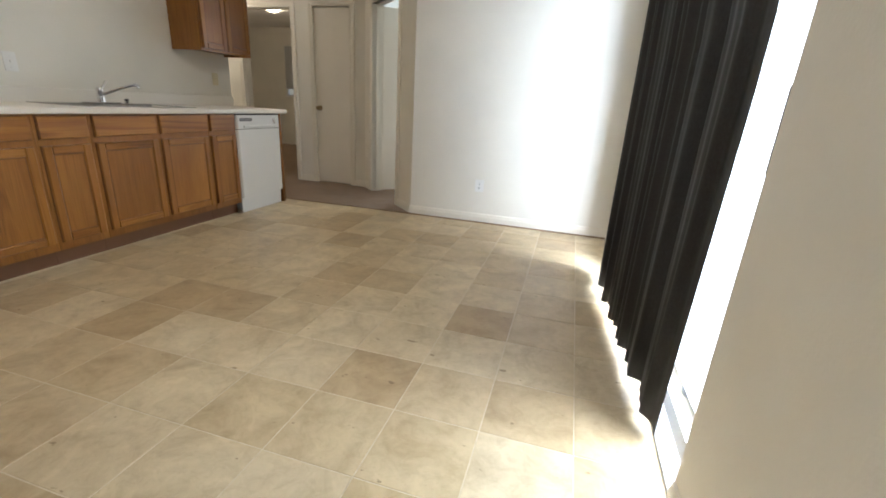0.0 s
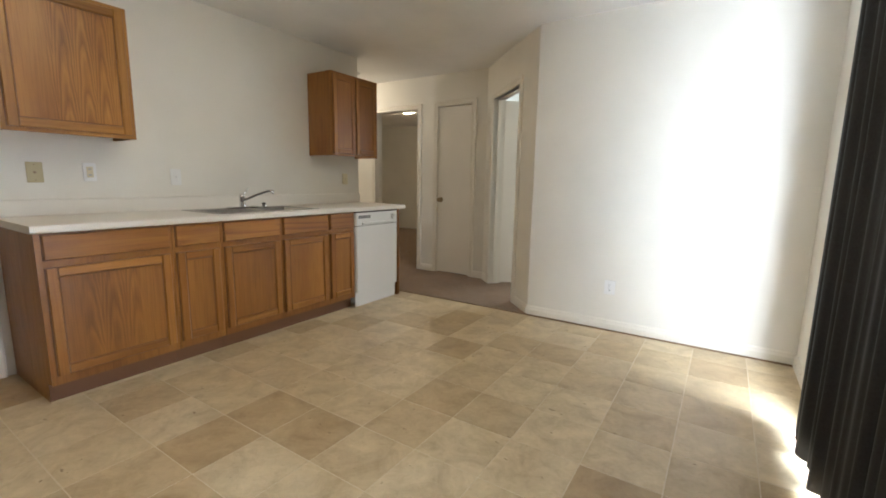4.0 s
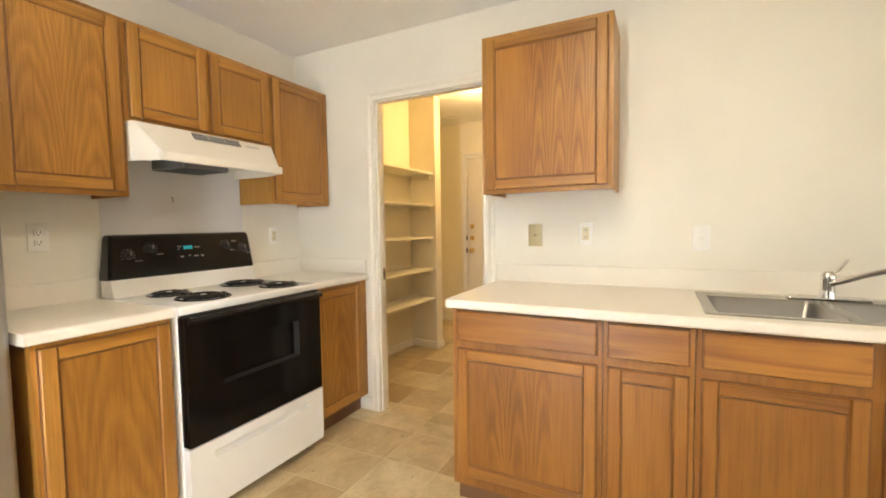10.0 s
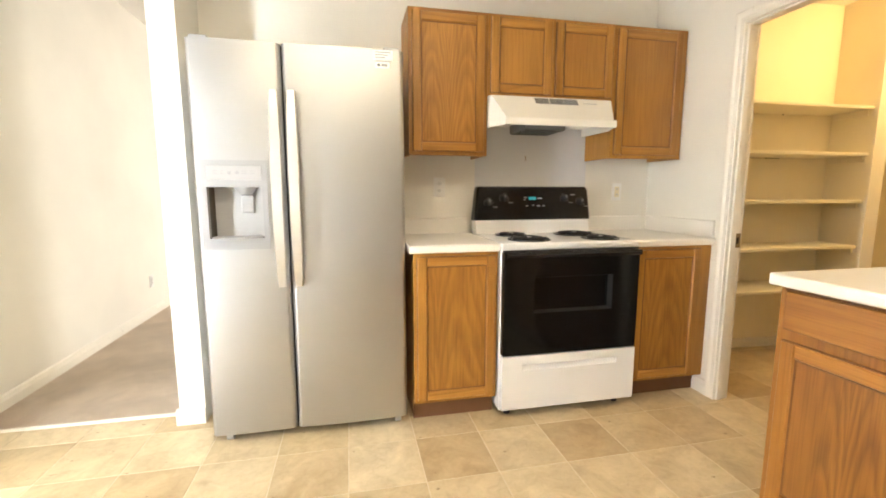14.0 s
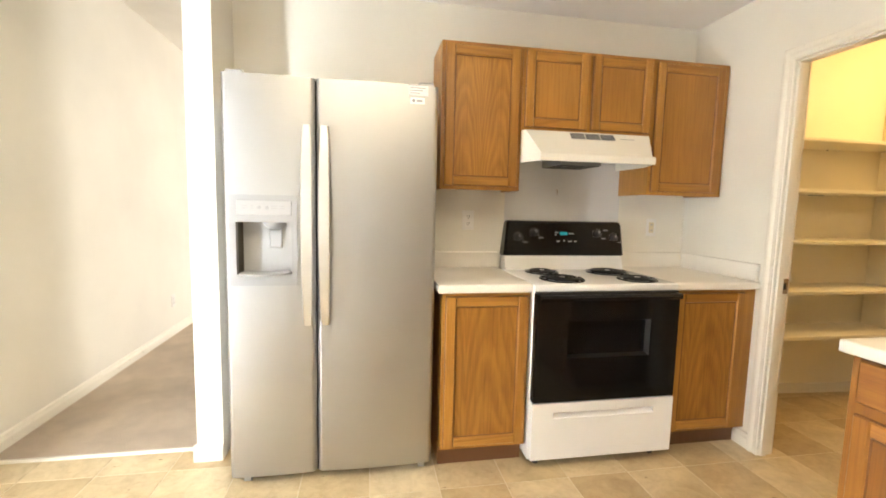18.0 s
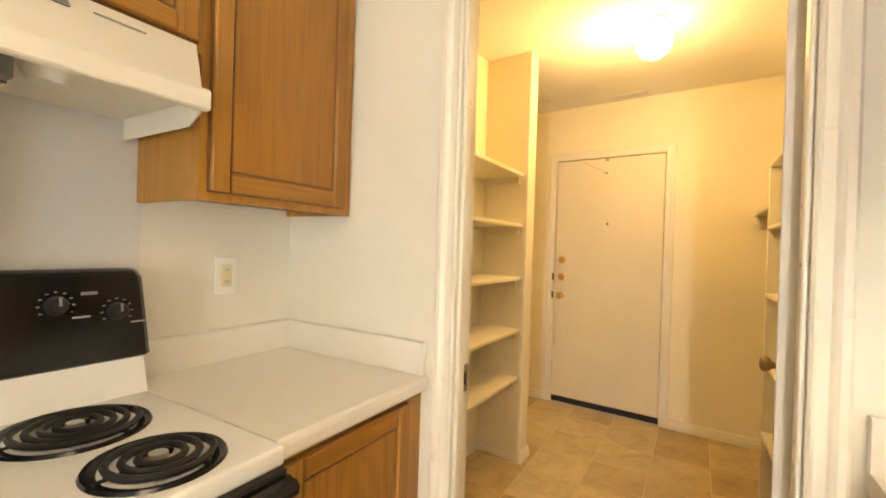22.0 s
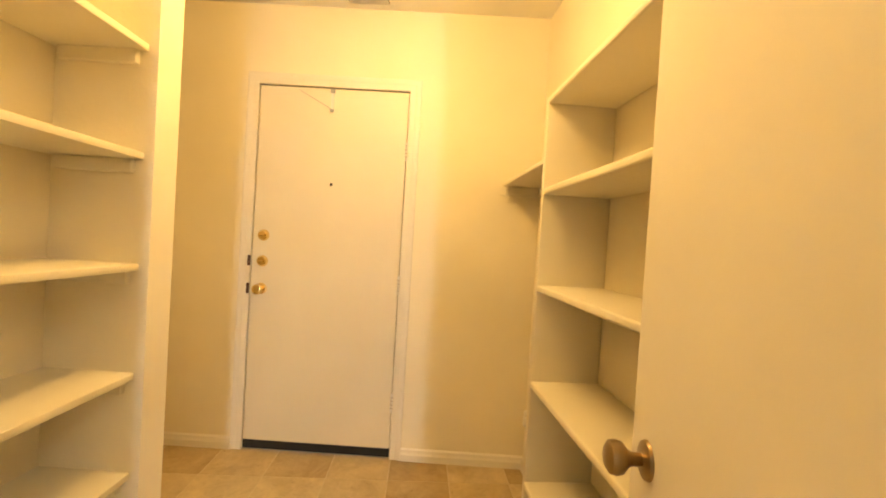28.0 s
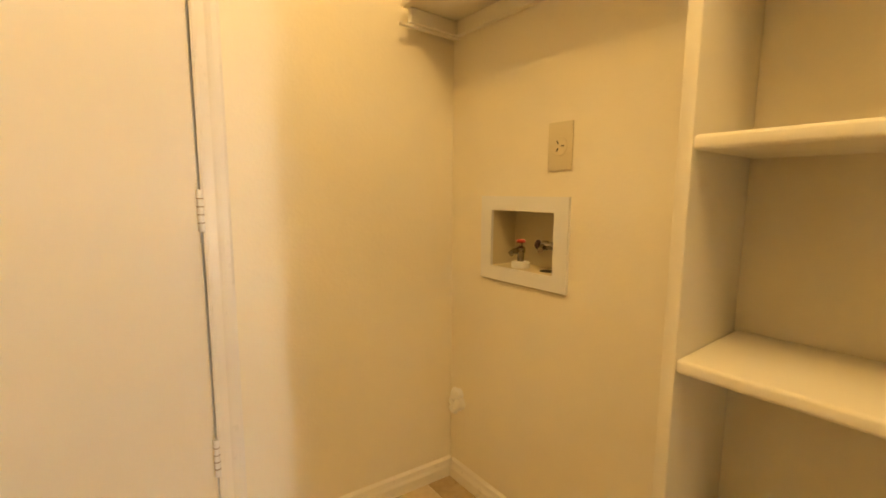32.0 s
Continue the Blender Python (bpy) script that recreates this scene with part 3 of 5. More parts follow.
def casing(name, m, width, height, depth, label, stop=True, both=True, stop_at=None, relief=1.0):
    """Moulded casing and jamb round a doorway. Local x runs along the wall from the opening's edge, -y is the side that faces the room."""
    root = thing(name, m, label, "door frame", kind="structure")
    profile = [(u, v * relief) for u, v in CASING]
    for side in ((-1, 1) if both else (-1,)):
        y = 0.0 if side == -1 else depth
        for x, s in ((0.0, -1), (width, 1)):
            part("casing_side", P([(x + s * u, y + side * v) for u, v in profile], "z", 0.0, height), TRIM, root)
        bm = bmesh.new()
        lo = [bm.verts.new((-u, y + side * v, height + u)) for u, v in profile]
        hi = [bm.verts.new((width + u, y + side * v, height + u)) for u, v in profile]
        for i in range(len(profile)):
            j = (i + 1) % len(profile)
            bm.faces.new((lo[i], lo[j], hi[j], hi[i]))
        for s, ring in ((-1, lo), (1, hi)):
            low = [bm.verts.new((v.co.x, v.co.y, height)) for v in ring]
            for i in range(len(ring)):
                j = (i + 1) % len(ring)
                if ring[i].co.z > height or ring[j].co.z > height:
                    bm.faces.new((ring[i], ring[j], low[j], low[i]))
        bmesh.ops.recalc_face_normals(bm, faces=bm.faces)
        part("casing_head", bm, TRIM, root)
    part("jamb", B(-0.02, 0.0, 0.001, depth - 0.001, 0, height), TRIM, root)
    part("jamb", B(width, width + 0.02, 0.001, depth - 0.001, 0, height), TRIM, root)
    part("jamb_head", B(-0.02, width + 0.02, 0.001, depth - 0.001, height, height + 0.02), TRIM, root)
    if stop:
        c = stop_at or depth * 0.5
        part("door_stop", B(0.0, 0.011, c - 0.018, c + 0.018, 0, height, 0.003), TRIM, root)
        part("door_stop", B(width - 0.011, width, c - 0.018, c + 0.018, 0, height, 0.003), TRIM, root)
        part("door_stop", B(0.011, width - 0.011, c - 0.018, c + 0.018, height - 0.011, height, 0.003), TRIM, root)
    return root


def knob(parent, x, y, z, way, mat, label, r=0.027):
    """A round door knob with its rose; way: the direction it stands out, -1 or 1 along y."""
    m = pose(x, y, z, 90 if way < 0 else -90)
    k = part("knob", L([(0, 0.064), (r * 0.6, 0.063), (r * 0.93, 0.057), (r, 0.048), (r * 0.9, 0.038), (r * 0.55, 0.030), (0.011, 0.024), (0.010, 0.006)], m), mat, parent, label, True)
    part("rose", L([(0, 0.009), (0.020, 0.009), (0.029, 0.005), (0.031, 0.0)], m), mat, k, "", True)
    return k


def door_leaf(name, m, width, height, label, thick=0.035, z0=0.012, mat=None):
    ob = solid(name, B(0, width, 0, thick, z0, height, 0.002), mat or DOORP, label, "door", kind="structure")
    ob.matrix_basis = m
    return ob


def hinge(parent, x, y, z, h=0.09, mat=None):
    part("hinge", tube(B(x - 0.018, x + 0.002, y - 0.002, y + 0.001, z - h / 2, z + h / 2), [(x, y - 0.004, z - h / 2), (x, y - 0.004, z + h / 2)], 0.006, 8), mat or TRIM, parent)


# Pantry doorway: local x runs along +y, room side faces +x.
FACE_X = lambda x, y, z=0: pose(x, y, z, 0, 0, 90)
FACE_Y = lambda x, y, z=0: pose(x, y, z, 0, 0, 180)
pantry = casing("door_frame_pantry", FACE_X(XC, OPEN[0]), OPEN[1] - OPEN[0], 2.015, XC - XCB, "cream moulded casing round the pantry doorway", stop_at=0.019)
strike = part("strike_plate", B(0.0, 0.0028, 0.037, 0.0740, 0.868, 0.946, 0.001), BRONZE, pantry, "antique brass strike plate")
part("latch_hole", B(0.0029, 0.0033, 0.046, 0.062, 0.890, 0.924), CAVITY, strike)
leaf = door_leaf("door_pantry", pose(-3.160, 1.416, 0, 0, 0, 171.3), 0.80, 2.005, "flat cream door standing open against the shelves", 0.034)
knob(leaf, 0.732, 0.034, 0.908, 1, BRONZE, "antique brass knob")
knob(leaf, 0.732, 0.0, 0.908, -1, BRONZE, "antique brass knob")
for z in (0.22, 1.02, 1.82):
    part("hinge", T([(-0.004, -0.004, z - 0.045), (-0.004, -0.004, z + 0.045)], 0.006, 8), BRONZE, leaf, "antique brass hinge")

# Closet and bedroom doorways of the hall.
casing("door_frame_closet", pose(-2.725, YH, 0), 0.47, 2.04, 0.115, "cream casing round the narrow closet door", both=False, stop_at=0.062)
leaf = door_leaf("door_closet", pose(-2.7240, YH + 0.006, 0), 0.468, 2.03, "closed narrow cream closet door", z0=0.02)
knob(leaf, 0.05, 0.0, 0.925, -1, BRONZE, "antique brass knob")
for z in (0.25, 1.8):
    hinge(leaf, 0.466, 0.0, z)
casing("door_frame_bedroom", pose(-3.745, YH, 0), 0.715, 2.03, 0.115, "cream casing round an open bedroom doorway")
corner = casing("door_frame_corner_bedroom", DIAG @ pose(1.13, 0, 0, 0, 0, 180), 0.75, 2.03, 0.115, "cream casing round the doorway in the diagonal wall")
leaf = door_leaf("door_corner_bedroom", DIAG @ pose(1.125, -0.125, 0, 0, 0, -97), 0.735, 2.02, "open cream bedroom door", z0=0.02)
knob(leaf, 0.68, 0.0, 0.92, -1, BRONZE, "antique brass knob")
knob(leaf, 0.68, 0.035, 0.92, 1, BRONZE, "antique brass knob")

# The back door of the laundry, in a narrow painted frame.
back_frame = casing("door_frame_back", FACE_X(XD, -0.035), 0.81, 1.985, 0.115, "painted frame round the back door", stop=False, both=False, relief=0.45)
back = door_leaf("door_back", FACE_X(XD - 0.003, -0.0315), 0.8015, 1.980, "closed cream flat back door with three brass locks", 0.044, z0=0.055, mat=DOOR_L)
part("rabbet", wall_mesh(bmesh.new(), "y", 0.060, 0.075, -0.035, 0.845, 0.0, 2.0, [(0.02, 0.79, -1, 1.96)]), TRIM, back_frame)
part("door_sweep", B(0.0, 0.807, 0.002, 0.03, 0.008, 0.055), RUBBER, back, "black rubber sweep with a dark gap below")
LOCKX = 0.058
for z in (1.174, 1.034):
    m = pose(LOCKX, 0.0, z, 90)
    bolt = part("deadbolt", L([(0, 0.020), (0.020, 0.020), (0.026, 0.015), (0.030, 0.006), (0.031, 0.0)], m), BRASS, back, "polished brass deadbolt", True)
    part("thumb_turn", B(LOCKX - 0.017, LOCKX + 0.017, -0.036, -0.019, z - 0.005, z + 0.005, 0.003), BRASS, bolt)
knob(back, LOCKX, 0.0, 0.884, -1, BRASS, "polished brass knob", 0.028)
for z in (0.884, 1.034):
    part("latch_plate", B(-0.015, -0.003, -0.0205, -0.008, z - 0.028, z + 0.028, 0.001), DUSK, back, "dark bronze latch plate")
part("peephole", L([(0, 0.004), (0.006, 0.004), (0.008, 0.0)], pose(0.408, 0, 1.467, 90), 14), CAVITY, back, "dark peephole")
for z in (0.31, 0.945, 1.665):
    h = part("hinge", T([(0.804, -0.007, z - 0.050), (0.804, -0.007, z + 0.050)], 0.0075, 10), PLASTIC_W, back, "painted hinge barrel", True)
    for k in (-0.029, -0.0095, 0.0095, 0.029):
        part("hinge_joint", T([(0.804, -0.007, z + k - 0.0012), (0.804, -0.007, z + k + 0.0012)], 0.0079, 10), BRONZE, h)
hook = part("door_hook", B(0.385, 0.400, -0.004, 0.0, 1.86, 1.965, 0.001), PLASTIC_W, back, "clear plastic over-door hook")
part("hook_peg", B(0.382, 0.403, -0.018, -0.004, 1.855, 1.868, 0.002), LGREY_P, hook)
part("hook_top", B(0.380, 0.405, -0.012, 0.0, 1.955, 1.975, 0.002), LGREY_P, hook)
wire = [(0.392 - 0.0085 * i, -0.012 - 0.003 * (i % 2), 1.865 + 0.0045 * i + 0.004 * (i % 2)) for i in range(22)]
part("spring", T(wire, 0.0016, 5), LGREY_P, hook, "thin coiled wire")


# ---- kitchen cabinets ----
def panel_door(parent, x0, x1, z0, z1, panel=None, y=0.0, rail=0.048, name="door", label=""):
    """A framed door with a recessed oak panel; its face stands 19 mm in front of y."""
    d = part(name, B(x0 + rail - 0.006, x1 - rail + 0.006, y - 0.011, y - 0.003, z0 + rail - 0.006, z1 - rail + 0.006), panel or WOOD["P"], parent, label)
    f = y - 0.019
    # Dark rim and groove strip draw the shade round door and panel.
    part("edge_shade", wall_mesh(bmesh.new(), "y", y - 0.010, y - 0.0005, x0 - 0.0028, x1 + 0.0028, z0 - 0.0028, z1 + 0.0028, [(x0 + 0.001, x1 - 0.001, z0 + 0.001, z1 - 0.001)]), OAK_SHADE, d, "dark rim for the shade round the door")
    part("groove_shade", wall_mesh(bmesh.new(), "y", y - 0.0132, y - 0.0105, x0 + rail - 0.001, x1 - rail + 0.001, z0 + rail - 0.001, z1 - rail + 0.001, [(x0 + rail + 0.0035, x1 - rail - 0.0035, z0 + rail + 0.0035, z1 - rail - 0.0035)]), OAK_SHADE, d, "dark strip for the shade in the panel groove")
    for a, b, s in ((x0, x0 + rail, 1), (x1 - rail, x1, -1)):
        # inner edge slopes to the panel
        inner, outer = (b, a) if s == 1 else (a, b)
        part("stile", P([(outer, y), (outer, f + 0.004), (outer + s * 0.004, f), (inner - s * 0.007, f), (inner, f + 0.009), (inner, y)], "z", z0, z1), WOOD["V"], d)
    for a, b, s in ((z0, z0 + rail, 1), (z1 - rail, z1, -1)):
        inner, outer = (b, a) if s == 1 else (a, b)
        part("rail", P([(y, outer), (f + 0.004, outer), (f, outer + s * 0.004), (f, inner - s * 0.007), (f + 0.009, inner), (y, inner)], "x", x0 + rail, x1 - rail), WOOD["H"], d)
    return d


def drawer_front(parent, x0, x1, z0, z1, label=""):
    d = part("drawer_front", B(x0, x1, -0.019, -0.0005, z0, z1, 0.005, 2), WOOD["D"] if x1 - x0 < 0.5 else WOOD["H"], parent, label)
    # Dark rim draws the shade round the drawer front.
    part("edge_shade", wall_mesh(bmesh.new(), "y", -0.011, -0.0005, x0 - 0.0028, x1 + 0.0028, z0 - 0.0028, z1 + 0.0028, [(x0 + 0.001, x1 - 0.001, z0 + 0.001, z1 - 0.001)]), OAK_SHADE, d, "dark rim for the shade round the drawer front")
    return d


def base_cabinet(m, width, doors, drawers, depth=0.585, label="brown oak base cabinet with framed door and drawer front", top=0.874, panel=None):
    c = thing("base_cabinet", m, label, "cabinet", "oak base cabinets")
    g = 0.0008
    SIDE = [(0.0192, 0.105), (0.0192, top - 0.001), (depth, top - 0.001), (depth, 0.0), (0.0625, 0.0), (0.0625, 0.105)]
    part("face_frame", wall_mesh(bmesh.new(), "y", 0.0, 0.019, g, width - g, 0.105, top, [(x0 + 0.015, x1 - 0.015, z0 + 0.015, z1 - 0.015) for x0, x1, z0, z1 in doors]), WOOD["V"], c)
    part("side_panel", P(SIDE, "x", g, 0.014), WOOD["V"], c)
    part("side_panel", P(SIDE, "x", width - 0.014, width - g), WOOD["V"], c)
    part("bottom_panel", B(0.0145, width - 0.0145, 0.02, depth, 0.105, 0.118), WOOD["V"], c)
    part("back_panel", B(0.0145, width - 0.0145, depth - 0.012, depth - 0.004, 0.118, top - 0.001), WOOD["V"], c)
    part("toe_kick", B(0.0, width, 0.055, 0.062, 0.0, 0.105), OAK_DARK, c, "dark stained toe kick")
    for d in doors:
        panel_door(c, *d, panel)
    for d in drawers:
        drawer_front(c, *d)
    return c


def upper_cabinet(m, width, height, depth, doors, label, panel=None):
    c = thing("wall_cabinet", m, label, "cabinet", "oak wall cabinets")
    part("face_frame", wall_mesh(bmesh.new(), "y", 0.0, 0.019, 0, width, 0, height, [(x0 + 0.015, x1 - 0.015, z0 + 0.015, z1 - 0.015) for x0, x1, z0, z1 in doors]), WOOD["V"], c)
    part("side_panel", B(0.0, 0.013, 0.0192, depth, 0.0, height), WOOD["V"], c)
    part("side_panel", B(width - 0.013, width, 0.0192, depth, 0.0, height), WOOD["V"], c)
    part("top_panel", B(0.0135, width - 0.0135, 0.0195, depth, height - 0.013, height), WOOD["H"], c)
    part("bottom_panel", B(0.0135, width - 0.0135, 0.0195, depth, 0.020, 0.032), WOOD["H"], c)
    part("back_panel", B(0.0135, width - 0.0135, depth - 0.008, depth - 0.002, 0.033, height - 0.0135), WOOD["V"], c)
    for d in doors:
        panel_door(c, *d, panel)
    return c


XF = -2.425                      # face of the sink run's frames
DZ, DT, RZ, RT = 0.155, 0.702, 0.742, 0.865
WOOD.update(BROWN)               # the sink run is stained darker than the range run
base_cabinet(FACE_X(XF, 1.515), 0.608, [(0.028, 0.588, DZ, DT)], [(0.028, 0.588, RZ, RT)], 0.64, "brown oak base cabinet with one wide door and drawer", panel=OAK_BURST)
base_cabinet(FACE_X(XF, 2.124), 0.292, [(0.018, 0.274, DZ, DT)], [(0.018, 0.274, RZ, RT)], 0.64, "narrow brown oak base cabinet with dark-grained drawer front")
base_cabinet(FACE_X(XF, 2.417), 0.908, [(0.020, 0.436, DZ, DT), (0.472, 0.888, DZ, DT)], [(0.020, 0.436, RZ, RT), (0.472, 0.888, RZ, RT)], 0.64, "brown oak sink cabinet with two doors and two drawer fronts")
base_cabinet(FACE_X(XF, 3.326), 0.292, [(0.012, 0.278, DZ, DT)], [(0.012, 0.278, RZ, RT)], 0.64, "narrow brown oak base cabinet beside the dishwasher")
solid("dishwasher_end_panel", B(-3.065, -2.425, 4.222, 4.252, 0, 0.874, 0.002), WOOD["V"], "oak end panel beside the dishwasher", "panel")
WOOD.update(HONEY)
upper_cabinet(FACE_X(-2.76, 1.53, 1.372), 0.592, 0.742, 0.309, [(0.022, 0.570, 0.022, 0.720)], "honey oak wall cabinet with one bold-grained door", OAK_ARCH)
WOOD.update(BROWN)
upper_cabinet(FACE_X(-2.76, 3.69, 1.372), 0.61, 0.742, 0.309, [(0.020, 0.292, 0.022, 0.720), (0.308, 0.590, 0.022, 0.720)], "brown oak wall cabinet with two doors above the dishwasher")

WOOD.update(HONEY)
YB = 0.575                       # face of the range run's frames
SX0, SX1 = -1.805, -2.565        # the range, both sides
base_cabinet(FACE_Y(-1.372, YB), 0.428, [(0.016, 0.412, DZ - 0.03, 0.855)], [], 0.572, "honey oak base cabinet between fridge and range", panel=OAK_WILD)
base_cabinet(FACE_Y(SX1 - 0.004, YB), 0.498, [(0.020, 0.420, DZ - 0.03, 0.855)], [], 0.572, "honey oak base cabinet in the corner beside the range", panel=OAK_WILD)
YU = 0.282
upper_cabinet(FACE_Y(-1.395, YU, 1.365), 0.432, 0.745, 0.281, [(0.020, 0.412, 0.022, 0.723)], "honey oak wall cabinet with one door beside the hood", OAK_PAIR)
upper_cabinet(FACE_Y(-1.828, YU, 1.685), 0.758, 0.425, 0.281, [(0.016, 0.365, 0.020, 0.405), (0.393, 0.742, 0.020, 0.405)], "short honey oak wall cabinet with two doors above the hood")
upper_cabinet(FACE_Y(-2.587, YU, 1.365), 0.478, 0.745, 0.281, [(0.020, 0.440, 0.022, 0.723)], "honey oak wall cabinet in the corner beside the hood")


def counter(name, m, length, depth, label, hole=None, splash_end=None):
    """A laminate top with a rounded front edge and a low backsplash. Local x along the wall, -y the front."""
    c = thing(name, m, label, "counter")
    z0, z1 = 0.876, 0.914
    def slab(x0, x1, y0, y1, nose):
        if nose:
            return P([(y1, z0), (y1, z1), (y0 + 0.012, z1), (y0 + 0.004, z1 - 0.004), (y0, z1 - 0.012), (y0, z0 + 0.006), (y0 + 0.004, z0)], "x", x0, x1)
        return B(x0, x1, y0, y1, z0, z1)
    if hole:
        hx0, hx1, hy0, hy1 = hole
        bm = wall_mesh(bmesh.new(), "y", z0, z1, 0, length, 0.0, depth, [hole])
        for v in bm.verts:
            v.co.y, v.co.z = v.co.z, v.co.y
        bmesh.ops.recalc_face_normals(bm, faces=bm.faces)
        nose = [e for e in bm.edges if all(v.co.y < 1e-4 for v in e.verts) and abs(e.verts[0].co.z - e.verts[1].co.z) < 1e-4]
        bmesh.ops.bevel(bm, geom=nose, offset=0.009, segments=3, affect="EDGES", profile=0.5)
        part("worktop", bm, LAMINATE, c)
    else:
        part("worktop", slab(0, length, 0, depth, True), LAMINATE, c)
    part("backsplash", P([(depth - 0.020, z1), (depth - 0.020, z1 + 0.088), (depth - 0.015, z1 + 0.094), (depth, z1 + 0.094), (depth, z1)], "x", 0, length if splash_end is None else splash_end), LAMINATE, c)
    return c


SINK = (0.955, 1.715, 0.075, 0.555)
counter("sink_counter", FACE_X(-2.390, 1.500), 2.805, 0.680, "off-white laminate counter with rounded edge and backsplash", SINK, splash_end=2.843)
counter("fridge_side_counter", FACE_Y(-1.350, YB + 0.027), 0.452, YB + 0.027, "short off-white laminate counter beside the range")
corner_top = counter("corner_counter", FACE_Y(SX1 - 0.003, YB + 0.027), 0.499, YB + 0.027, "short off-white laminate counter in the corner")
part("side_splash", B(0.480, 0.499, 0.012, YB + 0.0, 0.9145, 1.008, 0.003), LAMINATE, corner_top)
# ---- appliances ----
def dome(x, w, bulge, edge=0.018):
    """How far a gently curved door front stands out at x, with rounded edges."""
    u = 2 * x / w - 1
    b = bulge * (1 - u * u)
    d = min(x, w - x)
    return b - (0.016 * (1 - d / edge) ** 2 if d < edge else 0)


def curved_front(x0, x1, z0, z1, thick, bulge, holes=()):
    """A door slab whose front (towards -y) bulges a little, with holes cut through."""
    w = x1 - x0
    marks = [0.0, 0.003, 0.007, 0.012, 0.018] + [w * k / 12 for k in range(1, 12)] + [w - 0.018, w - 0.012, w - 0.007, w - 0.003]
    extra = [(x0 + m, x0 + m + 0.0001, 50, 51) for m in marks[1:] if all(abs(x0 + m - h) > 0.004 for hole in holes for h in hole[:2])]
    bm = wall_mesh(bmesh.new(), "y", 0.0, thick, x0, x1, z0, z1, [*holes, *extra])
    for v in bm.verts:
        if v.co.y < thick / 2:
            v.co.y -= dome(v.co.x - x0, w, bulge)
    return bm


def fridge(m):
    f = thing("refrigerator", m, "tall stainless side-by-side refrigerator with ice dispenser", "refrigerator")
    W, H, split = 0.905, 1.80, 0.372
    part("cabinet", B(0.004, W - 0.004, 0.062, 0.53, 0.05, H - 0.012, 0.004), GREY_P, f, "grey metal cabinet sides")
    left = part("freezer_door", curved_front(0.0, split, 0.045, H, 0.056, 0.008, [(0.050, 0.276, 0.9640, 1.1910)]), STEEL, f, "brushed stainless freezer door", True)
    part("fridge_door", curved_front(split + 0.007, W, 0.045, H, 0.056, 0.010), STEEL, f, "brushed stainless refrigerator door", True)
    part("door_gap", B(split - 0.004, split + 0.011, 0.03, 0.06, 0.05, H - 0.005), CAVITY, f)
    d = part("dispenser_frame", wall_mesh(bmesh.new(), "y", -0.013, 0.004, 0.024, 0.298, 0.9170, 1.3050, [(0.051, 0.275, 0.9650, 1.1900)]), LGREY_P, left, "pale grey dispenser surround")
    part("frame_seam", wall_mesh(bmesh.new(), "y", -0.0122, -0.004, 0.0225, 0.2995, 0.9155, 1.3065, [(0.0238, 0.2982, 0.9168, 1.3052)]), GREY_P, d)
    part("control_panel", B(0.056, 0.278, -0.0165, -0.0125, 1.2200, 1.2830, 0.002), PANEL_P, d, "pale control panel")
    for x, w in ((0.090, 0.020), (0.118, 0.012), (0.206, 0.022), (0.240, 0.020)):
        for k in range(2):
            part("panel_print", B(x - w / 2, x + w / 2, -0.0172, -0.0164, 1.2470 + 0.010 * k, 1.2500 + 0.010 * k), LGREY_P, d)
    for x in (0.145, 0.176):
        part("button", L([(0, 0.0178), (0.007, 0.0178), (0.008, 0.0160)], pose(x, 0, 1.2510, 90), 14), LGREY_P, d, "", True)
    bm = bmesh.new()
    rows = []
    for z in (0.9660, 1.0050, 1.0750, 1.1450, 1.1890):
        rows.append([bm.verts.new((0.163 + 0.1118 * math.sin(radians(a)), 0.002 + 0.098 * math.cos(radians(a)) ** 0.55, z)) for a in range(-88, 89, 8)])
    for u, w in zip(rows, rows[1:]):
        for i in range(len(u) - 1):
            bm.faces.new((u[i], u[i + 1], w[i + 1], w[i]))
    bm.faces.new(rows[-1])
    bm.faces.new(rows[0])
    bmesh.ops.recalc_face_normals(bm, faces=bm.faces)
    part("recess", bm, DARK_S, d, "dark curved dispenser recess", True)
    part("ice_chute", L([(0.050, 1.1895), (0.042, 1.1730), (0.022, 1.1570), (0, 1.1550)], pose(0.195, 0.046, 0), 20), LGREY_P, d, "", True)
    part("paddle", B(0.172, 0.226, 0.050, 0.058, 1.0770, 1.1570, 0.004), GREY_P, d, "grey plastic paddle")
    part("paddle_tip", B(0.172, 0.226, 0.046, 0.060, 1.0730, 1.0790, 0.002), PANEL_P, d)
    part("drip_tray", L([(0.0, 0.9710), (0.094, 0.9710), (0.100, 0.9740), (0.104, 0.9665)], pose(0.163, 0.0, 0) @ Matrix.Diagonal((1, 0.86, 1, 1)), 40), LGREY_P, d, "pale grey drip tray", True)
    for name, x, s, door in (("freezer_handle", 0.343, -1, left), ("fridge_handle", 0.415, 1, None)):
        rows = []
        bm = bmesh.new()
        for k in range(15):
            u = k / 14
            z = 0.744 + 0.856 * u
            bow = 0.030 + 0.026 * math.sin(math.pi * u)
            w = 0.016 + 0.009 * math.sin(math.pi * u) ** 0.5
            ring = [(x - w, -bow), (x - w + 0.004, -bow - 0.010), (x + w - 0.004, -bow - 0.010), (x + w, -bow), (x + w - 0.004, -bow + 0.008), (x - w + 0.004, -bow + 0.008)]
            rows.append([bm.verts.new((a, b, z)) for a, b in ring])
        for a, b in zip(rows, rows[1:]):
            for i in range(6):
                bm.faces.new((a[i], a[(i + 1) % 6], b[(i + 1) % 6], b[i]))
